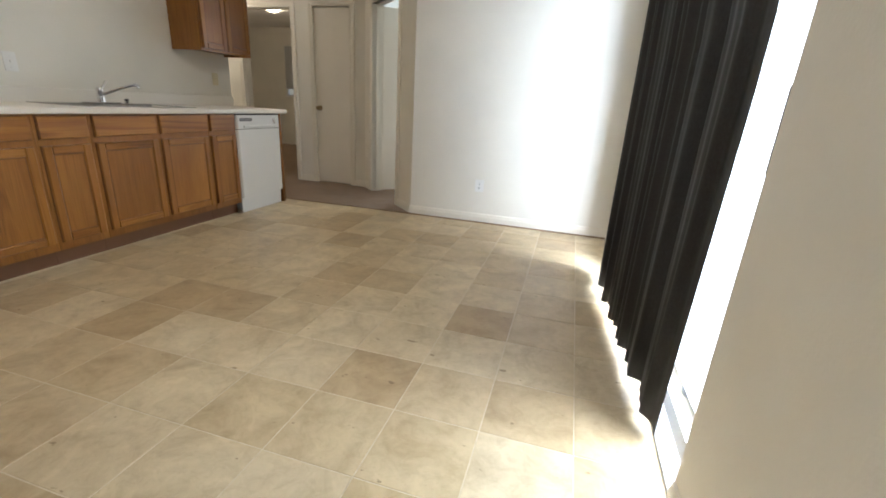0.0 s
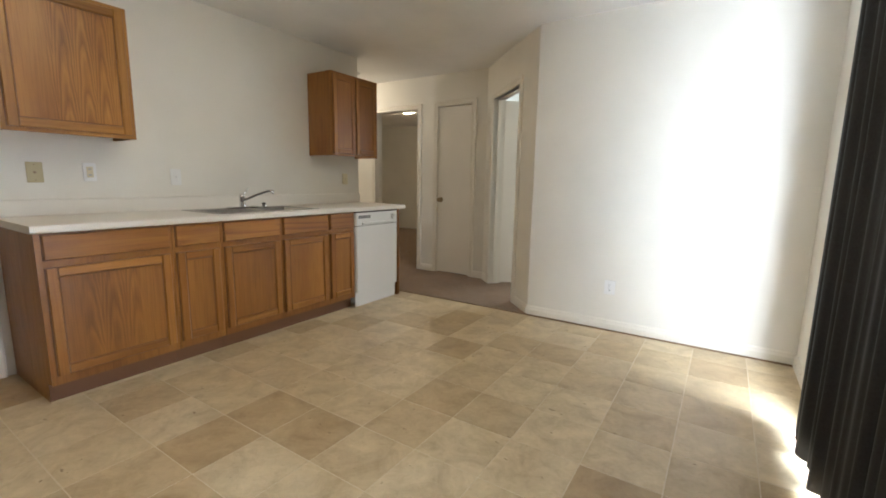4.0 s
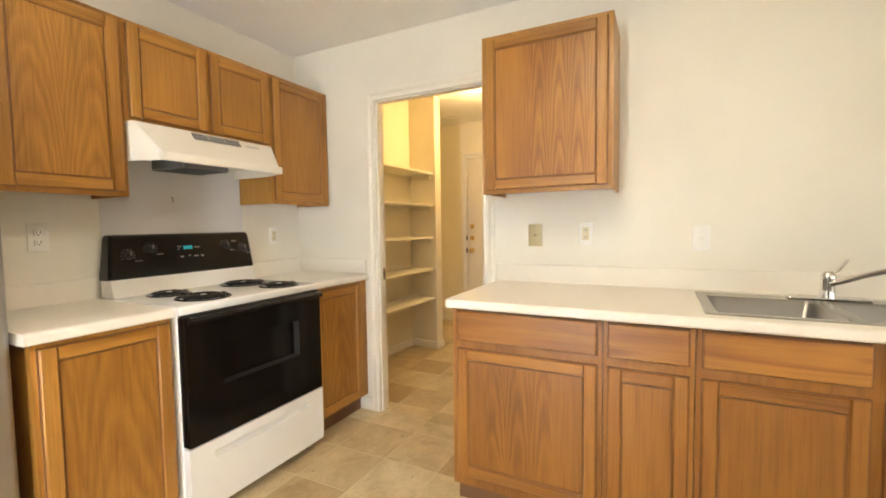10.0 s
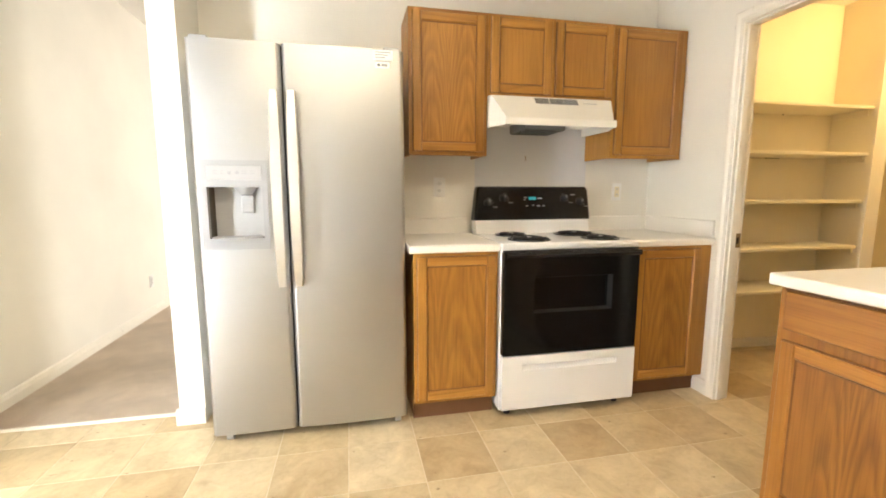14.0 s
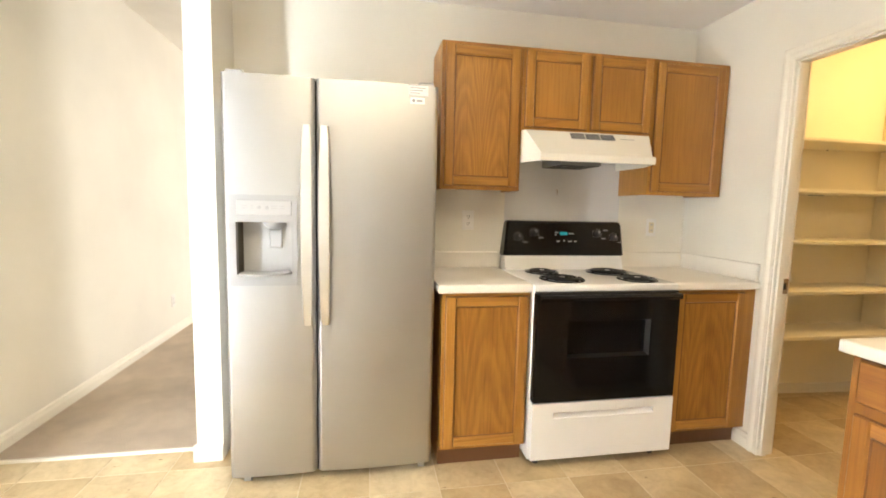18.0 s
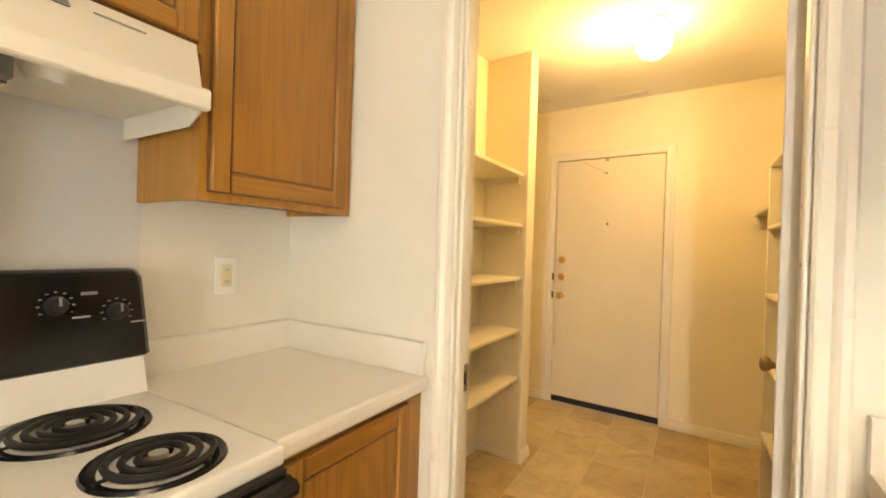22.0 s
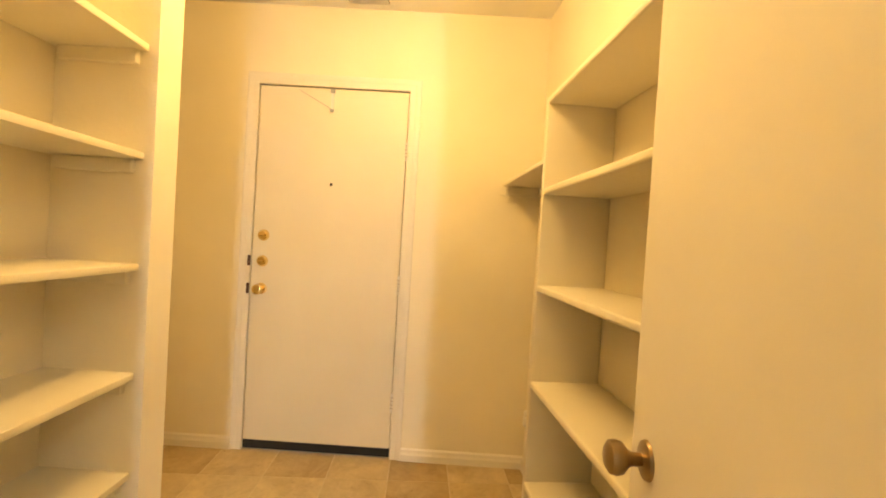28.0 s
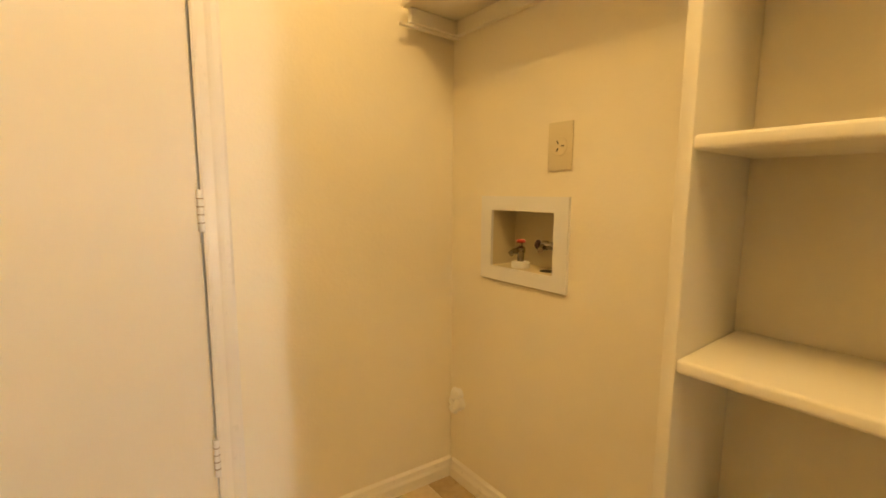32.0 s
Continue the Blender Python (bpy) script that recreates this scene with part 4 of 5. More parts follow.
        bm.faces.new(rows[0])
        bm.faces.new(rows[-1])
        bmesh.ops.recalc_face_normals(bm, faces=bm.faces)
        h = part(name, bm, SATIN, f, "long bowed satin steel handle", True)
        for z in (0.764, 1.580):
            part("handle_mount", B(x - 0.010, x + 0.010, -0.036, 0.004, z - 0.018, z + 0.018, 0.003), SATIN, h)
    top = part("energy_sticker", B(0.770, 0.856, -0.0115, -0.0085, 1.752, 1.796), PAPER, f, "white printed sticker")
    for i in range(3):
        part("print_line", B(0.777, 0.845 - 0.012 * i, -0.0125, -0.0116, 1.784 - 0.011 * i, 1.788 - 0.011 * i), INK, top)
    low = part("badge_sticker", B(0.778, 0.842, -0.0115, -0.0085, 1.718, 1.745), PAPER, f, "small white badge sticker")
    part("badge_mark", L([(0, 0.0125), (0.007, 0.0125), (0.007, 0.011)], pose(0.793, 0, 1.7315, 90), 14), INK_D, low)
    part("badge_bar", B(0.805, 0.831, -0.0125, -0.0116, 1.726, 1.737), INK, low)
    part("base_grille", B(0.02, W - 0.02, 0.07, 0.09, 0.012, 0.048), BLACK_P, f)
    for x in (0.05, W - 0.06):
        part("hinge_cover", B(x - 0.03, x + 0.04, 0.0, 0.12, H - 0.011, H + 0.014, 0.005), GREY_P, f)
        part("roller", T([(x, 0.045, 0.024), (x + 0.03, 0.045, 0.024)], 0.024, 14), GREY_P, f, "", True)
        part("roller", T([(x, 0.45, 0.024), (x + 0.03, 0.45, 0.024)], 0.024, 14), GREY_P, f, "", True)
    return f


fridge(FACE_Y(-0.430, 0.565))


def spiral(r0, r1, turns, z, thick):
    n = int(turns * 22)
    return [((r0 + (r1 - r0) * i / n) * math.cos(2 * math.pi * turns * i / n), (r0 + (r1 - r0) * i / n) * math.sin(2 * math.pi * turns * i / n), z) for i in range(n + 1)]


def stove(m):
    s = thing("electric_range", m, "white electric range with black oven door and coil burners", "stove")
    W = 0.76
    part("body", B(0.003, W - 0.003, 0.045, 0.60, 0.035, 0.885, 0.003), ENAMEL, s, "white enamel body")
    part("cooktop", B(0.0, W, 0.022, 0.555, 0.880, 0.917, 0.008, 3), ENAMEL, s, "white enamel cooktop", True)
    part("back_riser", P([(0.506, 0.915), (0.530, 0.996), (0.61, 0.996), (0.61, 0.915)], "x", 0.012, W - 0.002), ENAMEL, s, "white riser below the control panel")
    bm = bmesh.new()
    rings = []
    for z, y, x0, x1 in ((0.994, 0.534, 0.010, 0.770), (1.000, 0.527, 0.006, 0.775), (1.180, 0.5525, 0.026, 0.764), (1.196, 0.559, 0.032, 0.756), (1.201, 0.568, 0.040, 0.750)):
        rings.append([bm.verts.new(v) for v in ((x0 + 0.012, y, z), (x1 - 0.012, y, z), (x1, y + 0.012, z), (x1, 0.612, z), (x0, 0.612, z), (x0, y + 0.012, z))])
    for u, w in zip(rings, rings[1:]):
        for i in range(6):
            bm.faces.new((u[i], u[(i + 1) % 6], w[(i + 1) % 6], w[i]))
    bm.faces.new(rings[0])
    bm.faces.new(rings[-1])
    bmesh.ops.recalc_face_normals(bm, faces=bm.faces)
    panel = part("control_panel", bm, BLACK_E, s, "glossy black control panel", True)
    tilt = math.degrees(math.atan2(0.0255, 0.180))
    def on_panel(x, z):
        return pose(x, 0.527 + 0.0255 * (z - 1.000) / 0.180, z, -tilt)
    for x, z in ((0.096, 1.104), (0.196, 1.130), (0.598, 1.128), (0.706, 1.106)):
        k = part("control_knob", L([(0, 0.024), (0.013, 0.024), (0.016, 0.020), (0.019, 0.004), (0.021, 0.0)], on_panel(x, z) @ pose(0, 0, 0, 90), 20), BLACK_P, s, "black control knob", True)
        part("pointer", B(-0.0022, 0.0022, -0.027, -0.020, -0.002, 0.016), INK, k, m=on_panel(x, z))
        for j in range(9):
            a = radians(-30 + j * 30)
            mark = on_panel(x, z)
            part("dial_mark", B(0.029 * math.cos(a) - 0.0028, 0.029 * math.cos(a) + 0.0028, -0.0012, 0.0, 0.029 * math.sin(a) - 0.0014, 0.029 * math.sin(a) + 0.0014), INK, k, m=mark)
        part("dial_caption", B(0.026, 0.058, -0.0012, 0.0, -0.030, -0.026), INK, k, m=on_panel(x, z))
    part("clock_display", B(-0.028, 0.020, -0.0015, 0.0, -0.009, 0.009), TEAL, panel, "teal clock display", m=on_panel(0.385, 1.128))
    for x, z, w in ((0.335, 1.134, 0.022), (0.330, 1.120, 0.012), (0.430, 1.128, 0.030), (0.345, 1.082, 0.018), (0.385, 1.086, 0.010), (0.420, 1.082, 0.026), (0.455, 1.082, 0.016), (0.655, 1.150, 0.030)):
        part("panel_print", B(-w / 2, w / 2, -0.0012, 0.0, -0.0035, 0.0035), INK, panel, m=on_panel(x, z))
    for x, y, r in ((0.200, 0.165, 0.098), (0.190, 0.402, 0.078), (0.580, 0.382, 0.103), (0.606, 0.140, 0.085)):
        b = part("burner_bowl", L([(r + 0.016, 0.9175), (r + 0.013, 0.9225), (r + 0.004, 0.9215), (r - 0.02, 0.911), (0.02, 0.909), (0, 0.909)], pose(x, y, 0), 36), BLACK_E, s, "black drip bowl", True)
        part("coil", T([(x + a, y + c, z) for a, c, z in spiral(0.018, r - 0.004, 4.0 if r > 0.09 else 3.0, 0.927, 0)], 0.0062, 6), COIL, b, "dark spiral coil", True)
        part("coil_hub", L([(0, 0.932), (0.014, 0.932), (0.016, 0.918)], pose(x, y, 0), 14), SATIN, b)
        for a in (90, 210, 330):
            part("coil_support", B(-0.003, 0.003, 0.0, r - 0.002, 0.915, 0.921), COIL, b, m=pose(x, y, 0, 0, 0, a))
    door = part("oven_door", wall_mesh(bmesh.new(), "y", 0.0, 0.044, 0.006, W - 0.006, 0.345, 0.872, [(0.165, 0.605, 0.560, 0.745)]), BLACK_G, s, "glossy black glass oven door")
    part("oven_window", B(0.165, 0.605, 0.036, 0.042, 0.560, 0.745), BLACK_G, door, "dark oven window")
    bm = bmesh.new()
    outer = [bm.verts.new((x, 0.003, z)) for x, z in ((0.166, 0.561), (0.604, 0.561), (0.604, 0.744), (0.166, 0.744))]
    inner = [bm.verts.new((x, 0.034, z)) for x, z in ((0.176, 0.570), (0.594, 0.570), (0.594, 0.739), (0.176, 0.739))]
    for i in range(4):
        bm.faces.new((outer[i], outer[(i + 1) % 4], inner[(i + 1) % 4], inner[i]))
    part("window_lining", bm, LINING, door, "dark grey bevelled lining round the oven window")
    bar = part("door_handle", P([(-0.004, 0.845), (-0.022, 0.846), (-0.028, 0.852), (-0.028, 0.866), (-0.022, 0.873), (-0.004, 0.874)], "x", 0.012, W - 0.012), BLACK_E, door, "black full-width handle")
    part("handle_shine_strip", B(0.02, W - 0.02, -0.0288, -0.0278, 0.862, 0.865), BLACK_P, bar)
    part("heat_gap", B(0.01, W - 0.01, 0.008, 0.046, 0.874, 0.882), CAVITY, s)
    dr = part("storage_drawer", wall_mesh(bmesh.new(), "y", 0.0, 0.04, 0.003, W - 0.003, 0.055, 0.338, [(0.11, 0.65, 0.262, 0.292)]), ENAMEL, s, "white storage drawer with a recessed grip")
    part("grip", P([(0.022, 0.257), (0.004, 0.262), (0.026, 0.292), (0.034, 0.292), (0.034, 0.257)], "x", 0.11, 0.65), ENAMEL, dr)
    for x in (0.06, W - 0.06):
        for y in (0.08, 0.53):
            part("levelling_foot", L([(0.016, 0.0), (0.018, 0.008), (0.009, 0.012), (0.009, 0.036)], pose(x, y, 0), 12), BLACK_P, s)
    return s


stove(FACE_Y(SX0, 0.645))


def hood(m):
    """A range hood whose front slopes out under the cabinets and narrows to a flat lip; local y 0.45 is the wall."""
    h = thing("range_hood", m, "ivory metal range hood with sloping front under the cabinets", "range hood")
    W, z0, z1 = 0.728, 1.516, 1.684
    zl, back, wing = z0 + 0.036, 0.449, 0.152
    def ring(bm, z, c, front):
        return [bm.verts.new(v) for v in ((0, back, z), (0, wing, z), (c, front, z), (W - c, front, z), (W, wing, z), (W, back, z))]
    def shell(levels, faces, inner=0.003):
        bm = bmesh.new()
        rows = [ring(bm, *lv) for lv in levels]
        for a, b in zip(rows, rows[1:]):
            for i in faces:
                bm.faces.new((a[i], a[i + 1], b[i + 1], b[i]))
        for v in [v for v in bm.verts if not v.link_faces]:
            bm.verts.remove(v)
        bmesh.ops.recalc_face_normals(bm, faces=bm.faces)
        bmesh.ops.solidify(bm, geom=bm.faces[:], thickness=inner)
        return bm
    levels = [(z1, 0.006, 0.128), (zl + 0.006, 0.052, 0.020)]
    part("front_panel", shell(levels, (2,)), ALMOND_E, h)
    part("side_panel", shell(levels + [(z0, 0.052, 0.016)], (0, 1)), ALMOND_E, h)
    part("side_panel", shell(levels + [(z0, 0.052, 0.016)], (3, 4)), ALMOND_E, h)
    part("front_lip", P([(0.020, zl + 0.006), (0.004, zl + 0.003), (0.0, zl - 0.003), (0.0, z0 + 0.003), (0.003, z0), (0.018, z0), (0.018, z0 + 0.004), (0.024, z0 + 0.006), (0.024, zl + 0.006)], "x", 0.046, W - 0.046), ALMOND_E, h, "flat ivory lip")
    part("top_panel", B(0.008, W - 0.008, 0.135, back, z1 - 0.004, z1 - 0.0005), ALMOND_E, h)
    part("inner_pan", P([(0.060, 0.030), (W - 0.060, 0.030), (W - 0.006, 0.155), (W - 0.006, back - 0.002), (0.006, back - 0.002), (0.006, 0.155)], "z", z0 + 0.050, z0 + 0.054), ALMOND_E, h)
    fil = part("grease_filter", B(0.205, 0.445, 0.120, 0.370, z0 - 0.006, z0 + 0.049, 0.006), MESHM, h, "dark mesh grease filter")
    for i in range(6):
        part("filter_rib", B(0.210, 0.440, 0.135 + 0.040 * i, 0.139 + 0.040 * i, z0 - 0.009, z0 - 0.0055), BLACK_P, fil)
    part("lamp_lens", L([(0, z0 + 0.012), (0.028, z0 + 0.016), (0.040, z0 + 0.034), (0.042, z0 + 0.049)], pose(0.50, 0.17, 0), 20), PLASTIC_W, h, "white lamp lens", True)
    slope = 0.108 / (z1 - zl - 0.006)
    def on_front(z, out=0.0):
        return 0.020 + slope * (z - zl - 0.006) - out
    def strip(x0, x1, a, b, out):
        return P([(on_front(a, out), a), (on_front(b, out), b), (on_front(b, -0.0005), b), (on_front(a, -0.0005), a)], "x", x0, x1)
    for i in range(3):
        x = 0.250 + i * 0.086
        g = part("vent_grille", strip(x, x + 0.078, z1 - 0.041, z1 - 0.008, 0.0045), VENT_D, h, "slotted vent grille")
        for j in range(5):
            z = z1 - 0.0405 + j * 0.0066
            part("slat", strip(x + 0.001, x + 0.077, z, z + 0.0026, 0.0060), LGREY_P, g)
    part("print_line", strip(0.535, 0.615, z1 - 0.032, z1 - 0.029, 0.0042), LGREY_P, h, "faint printed line")
    return h


hood(FACE_Y(-1.830, 0.45))
solid("range_splash_panel", B(-2.598, -1.842, YS + 0.0005, YS + 0.0035, 0.93, 1.68), SPLASH, "pale grey metal splash panel behind the range", "splash panel")
solid("wall_hook", T([(-2.17, YS + 0.003, 1.39), (-2.17, YS + 0.015, 1.39), (-2.17, YS + 0.021, 1.372), (-2.17, YS + 0.015, 1.362)], 0.0025, 6), BRONZE, "small dark hook on the wall under the hood", "hook")


def dishwasher(m):
    d = thing("dishwasher", m, "white built-in dishwasher with dial control", "dishwasher")
    W = 0.588
    part("body", B(0.012, W - 0.012, 0.03, 0.56, 0.03, 0.868), GREY_P, d)
    door = part("door", curved_front(0.006, W - 0.006, 0.140, 0.742, 0.03, 0.003), ENAMEL, d, "white enamel door", True)
    con = part("control_panel", curved_front(0.006, W - 0.006, 0.746, 0.862, 0.03, 0.005), ENAMEL, d, "white control panel", True)
    part("badge", B(0.035, 0.185, -0.0075, -0.003, 0.812, 0.838, 0.001), INK_D, con, "dark printed strip")
    for i in range(6):
        part("print_bar", B(0.042 + 0.023 * i, 0.058 + 0.023 * i, -0.0085, -0.0074, 0.819, 0.831), INK, con)
    part("dial", L([(0, 0.018), (0.020, 0.017), (0.024, 0.006), (0.030, 0.004), (0.031, 0.0)], pose(0.502, -0.004, 0.812, 90), 24), ENAMEL, con, "white round dial", True)
    part("dial_pointer", B(0.500, 0.504, -0.0235, -0.0215, 0.812, 0.828), LGREY_P, con)
    part("latch_lip", P([(0.0, 0.752), (-0.012, 0.757), (-0.013, 0.768), (-0.005, 0.775), (0.0, 0.775)], "x", 0.08, W - 0.08), ENAMEL, con)
    part("seam", B(0.008, W - 0.008, 0.002, 0.02, 0.741, 0.747), CAVITY, d)
    part("toe_panel", B(0.004, W - 0.03, 0.018, 0.026, 0.004, 0.134, 0.002), ENAMEL, d, "white toe panel")
    part("top_gap", B(0.006, W - 0.006, 0.01, 0.03, 0.863, 0.874), CAVITY, d)
    for x in (0.05, W - 0.05):
        part("foot", L([(0.014, 0.0), (0.014, 0.01), (0.007, 0.014), (0.007, 0.03)], pose(x, 0.3, 0), 10), BLACK_P, d)
    return d


dishwasher(FACE_X(-2.412, 3.626))


solid("trim_caulk", P([(-2.4797, 0.0), (-2.472, 0.0), (-2.4735, 0.004), (-2.4797, 0.007)], "y", 1.516, 3.62), CAULK, "tan caulk line along the toe kick", "caulk", kind="structure")

# ---- sink ----
def sink(m):
    s = thing("kitchen_sink", m, "double-bowl stainless sink set into the counter", "sink")
    x0, x1, y0, y1 = 0.945, 1.765, 0.070, 0.570
    holes = [(x0 + 0.035, x0 + 0.385, y0 + 0.03, y1 - 0.105), (x0 + 0.425, x1 - 0.035, y0 + 0.03, y1 - 0.105)]
    bm = bmesh.new()
    wall_mesh(bm, "y", 0.9143, 0.9185, x0, x1, y0, y1, holes)
    for v in bm.verts:
        v.co.y, v.co.z = v.co.z, v.co.y
    bmesh.ops.recalc_face_normals(bm, faces=bm.faces)
    part("rim", bm, SINK_STEEL, s, "brushed stainless rim")
    for a, b, c, d in holes:
        bm = bmesh.new()
        rings = []
        for inset, z in ((0.0, 0.918), (0.006, 0.910), (0.014, 0.80), (0.030, 0.765), (0.07, 0.758)):
            p, q, r, t = a + inset, b - inset, c + inset, d - inset
            k = 0.03 if inset < 0.05 else 0.05
            pts = []
            for cx, cy, start in ((q - k, r + k, -90), (q - k, t - k, 0), (p + k, t - k, 90), (p + k, r + k, 180)):
                pts += [(cx + k * math.cos(radians(start + 22.5 * i)), cy + k * math.sin(radians(start + 22.5 * i)), z) for i in range(5)]
            rings.append([bm.verts.new(v) for v in pts])
        for u, w in zip(rings, rings[1:]):
            for i in range(len(u)):
                j = (i + 1) % len(u)
                bm.faces.new((u[i], u[j], w[j], w[i]))
        bm.faces.new(rings[-1])
        bmesh.ops.recalc_face_normals(bm, faces=bm.faces)
        bowl = part("bowl", bm, BOWL_SHADED, s, "brushed stainless bowl, toned darker for its shade", True)
        part("drain", L([(0, 0.7595), (0.03, 0.7600), (0.042, 0.7625), (0.045, 0.759)], pose((a + b) / 2, (c + d) / 2, 0), 20), CHROME, bowl)
    return s


sink(FACE_X(-2.390, 1.500))


def faucet(m):
    f = thing("faucet", m, "chrome single-lever kitchen faucet on the sink deck", "faucet")
    part("deck_plate", B(-0.125, 0.125, -0.026, 0.026, 0.0, 0.010, 0.005, 2), CHROME, f, "", True)
    part("body", L([(0.026, 0.008), (0.024, 0.018), (0.022, 0.075), (0.024, 0.080), (0.022, 0.098), (0.012, 0.110), (0, 0.112)]), CHROME, f, "", True)
    part("spout", T([(0.0, -0.010, 0.060), (0.025, -0.045, 0.075), (0.07, -0.105, 0.108), (0.118, -0.165, 0.135), (0.135, -0.185, 0.138), (0.142, -0.194, 0.128), (0.143, -0.195, 0.112)], 0.0105, 12), CHROME, f, "swivelled chrome spout", True)
    part("lever", P([(-0.008, 0.100), (0.010, 0.104), (0.030, 0.125), (0.050, 0.155), (0.058, 0.158), (0.054, 0.148), (0.034, 0.115), (0.012, 0.096)], "y", -0.009, 0.009), CHROME, f, "upright chrome lever", True)
    return f


faucet(FACE_X(-2.915, 2.885, 0.9186))
sprayer = thing("sink_sprayer_cap", FACE_X(-2.915, 3.075, 0.9186), "small dark cap beside the faucet", "sink cap")
part("base", L([(0.022, 0.0), (0.021, 0.006), (0.013, 0.012), (0.012, 0.020), (0, 0.021)]), CHROME, sprayer, "", True)
part("cap", L([(0.014, 0.0195), (0.016, 0.026), (0.010, 0.034), (0, 0.035)]), BLACK_P, sprayer, "", True)


# ---- electrical plates ----
def plate(name, m, w, h, mat, label, kind="outlet", group="wall plates"):
    """A wall plate with a soft edge. Local x along the wall, -y out of it."""
    p = thing(name, m, label, "outlet" if kind != "switch" else "light switch", group)
    part("cover", B(-w / 2, w / 2, -0.006, 0.0, -h / 2, h / 2, 0.0025, 2), mat, p, "", True)
    if kind == "outlet":
        for z in (-0.020, 0.020):
            r = part("socket", B(-0.0155, 0.0155, -0.0085, -0.0055, z - 0.0135, z + 0.0135, 0.004, 2), mat, p, "", True)
            for x in (-0.0065, 0.0065):
                part("slot", B(x - 0.0013, x + 0.0013, -0.0090, -0.0084, z - 0.002, z + 0.008), CAVITY, r)
            part("ground_hole", L([(0, 0.0090), (0.0028, 0.0090), (0.0028, 0.0084)], pose(0, 0, z - 0.008, 90), 8), CAVITY, r)
        part("screw", L([(0, 0.0075), (0.003, 0.0075), (0.0035, 0.006)], pose(0, 0, 0, 90), 8), SATIN, p)
    elif kind == "switch":
        part("toggle", P([(-0.006, -0.010), (-0.016, 0.006), (-0.014, 0.010), (-0.006, 0.006)], "x", -0.005, 0.005), mat, p)
        for z in (-0.030, 0.030):
            part("screw", L([(0, 0.0075), (0.003, 0.0075), (0.0035, 0.006)], pose(0, 0, z, 90), 8), SATIN, p)
    elif kind == "jack":
        part("jack", L([(0, 0.010), (0.006, 0.010), (0.008, 0.006)], pose(0, 0, 0, 90), 10), BRONZE, p)
        for z in (-0.045, 0.045):
            part("screw", L([(0, 0.0075), (0.003, 0.0075), (0.0035, 0.006)], pose(0, 0, z, 90), 8), BRONZE, p)
    elif kind == "rocker":
        r = part("insert", B(-0.0165, 0.0165, -0.0085, -0.0055, -0.033, 0.033, 0.001), PLASTIC_A, p, "almond safety insert")
        for z in (-0.018, 0.018):
            part("slot", B(-0.008, 0.008, -0.0092, -0.0084, z - 0.004, z + 0.004), GREY_P, r)
    elif kind == "range":
        part("socket", L([(0, 0.008), (0.022, 0.008), (0.024, 0.006)], pose(0, 0, 0, 90), 20), mat, p, "", True)
        for a in (90, 210, 330):
            part("slot", B(-0.0015, 0.0015, -0.0090, -0.0078, 0.006, 0.015), CAVITY, p, m=pose(0, 0, 0, 0, a, 0))
    return p


plate("phone_plate", FACE_X(XC, 1.708, 1.164), 0.075, 0.118, PLASTIC_O, "almond phone plate above the counter", "jack")
plate("wall_outlet", FACE_X(XC, 1.968, 1.172), 0.068, 0.112, PLASTIC_W, "white outlet with almond insert above the counter", "rocker")
plate("light_switch", FACE_X(XC, 2.475, 1.150), 0.072, 0.115, PLASTIC_W, "white light switch above the counter", "switch")
plate("wall_outlet", FACE_X(XC, 4.142, 1.158), 0.070, 0.112, PLASTIC_A, "almond outlet under the wall cabinet", "switch")
plate("wall_outlet", FACE_Y(-1.618, YS, 1.196), 0.072, 0.115, PLASTIC_W, "white outlet with two sockets beside the range", "outlet")
plate("wall_outlet", FACE_Y(-2.834, YS, 1.168), 0.068, 0.112, PLASTIC_W, "white outlet with almond insert in the corner", "rocker")
plate("wall_outlet", pose(-0.405, YF, 0.348), 0.082, 0.112, PLASTIC_W, "white double outlet low on the dining wall", "outlet")
plate("wall_outlet", pose(XW, -1.87, 0.328, 0, 0, -90), 0.072, 0.115, PLASTIC_W, "white outlet low on the living room wall", "outlet")
plate("dryer_outlet", NOOK @ pose(0.424, 0, 1.106), 0.072, 0.118, PLASTIC_A, "almond single outlet above the washer box", "range")

# ---- washer corner ----
wb = thing("washer_supply_box", NOOK @ pose(0.306, 0, 0.860), "recessed white washer supply box with two valves", "washer box")
part("flange", wall_mesh(bmesh.new(), "y", -0.010, -0.001, -0.155, 0.155, -0.122, 0.122, [(-0.112, 0.112, -0.082, 0.082)]), PLASTIC_W, wb, "white flange")
part("tub", wall_mesh(B(-0.118, 0.118, 0.094, 0.098, -0.088, 0.088), "y", -0.001, 0.094, -0.118, 0.118, -0.088, 0.088, [(-0.112, 0.112, -0.082, 0.082)]), PLASTIC_A, wb, "yellowed plastic tub")
part("caulk_line", B(-0.150, 0.150, -0.003, 0.0, -0.127, -0.1225), CAULK, wb, "yellowed caulk")
part("valve_boss", L([(0.026, -0.082), (0.026, -0.066), (0.016, -0.064), (0, -0.064)], pose(-0.035, 0.035, 0), 18), PLASTIC_W, wb, "", True)
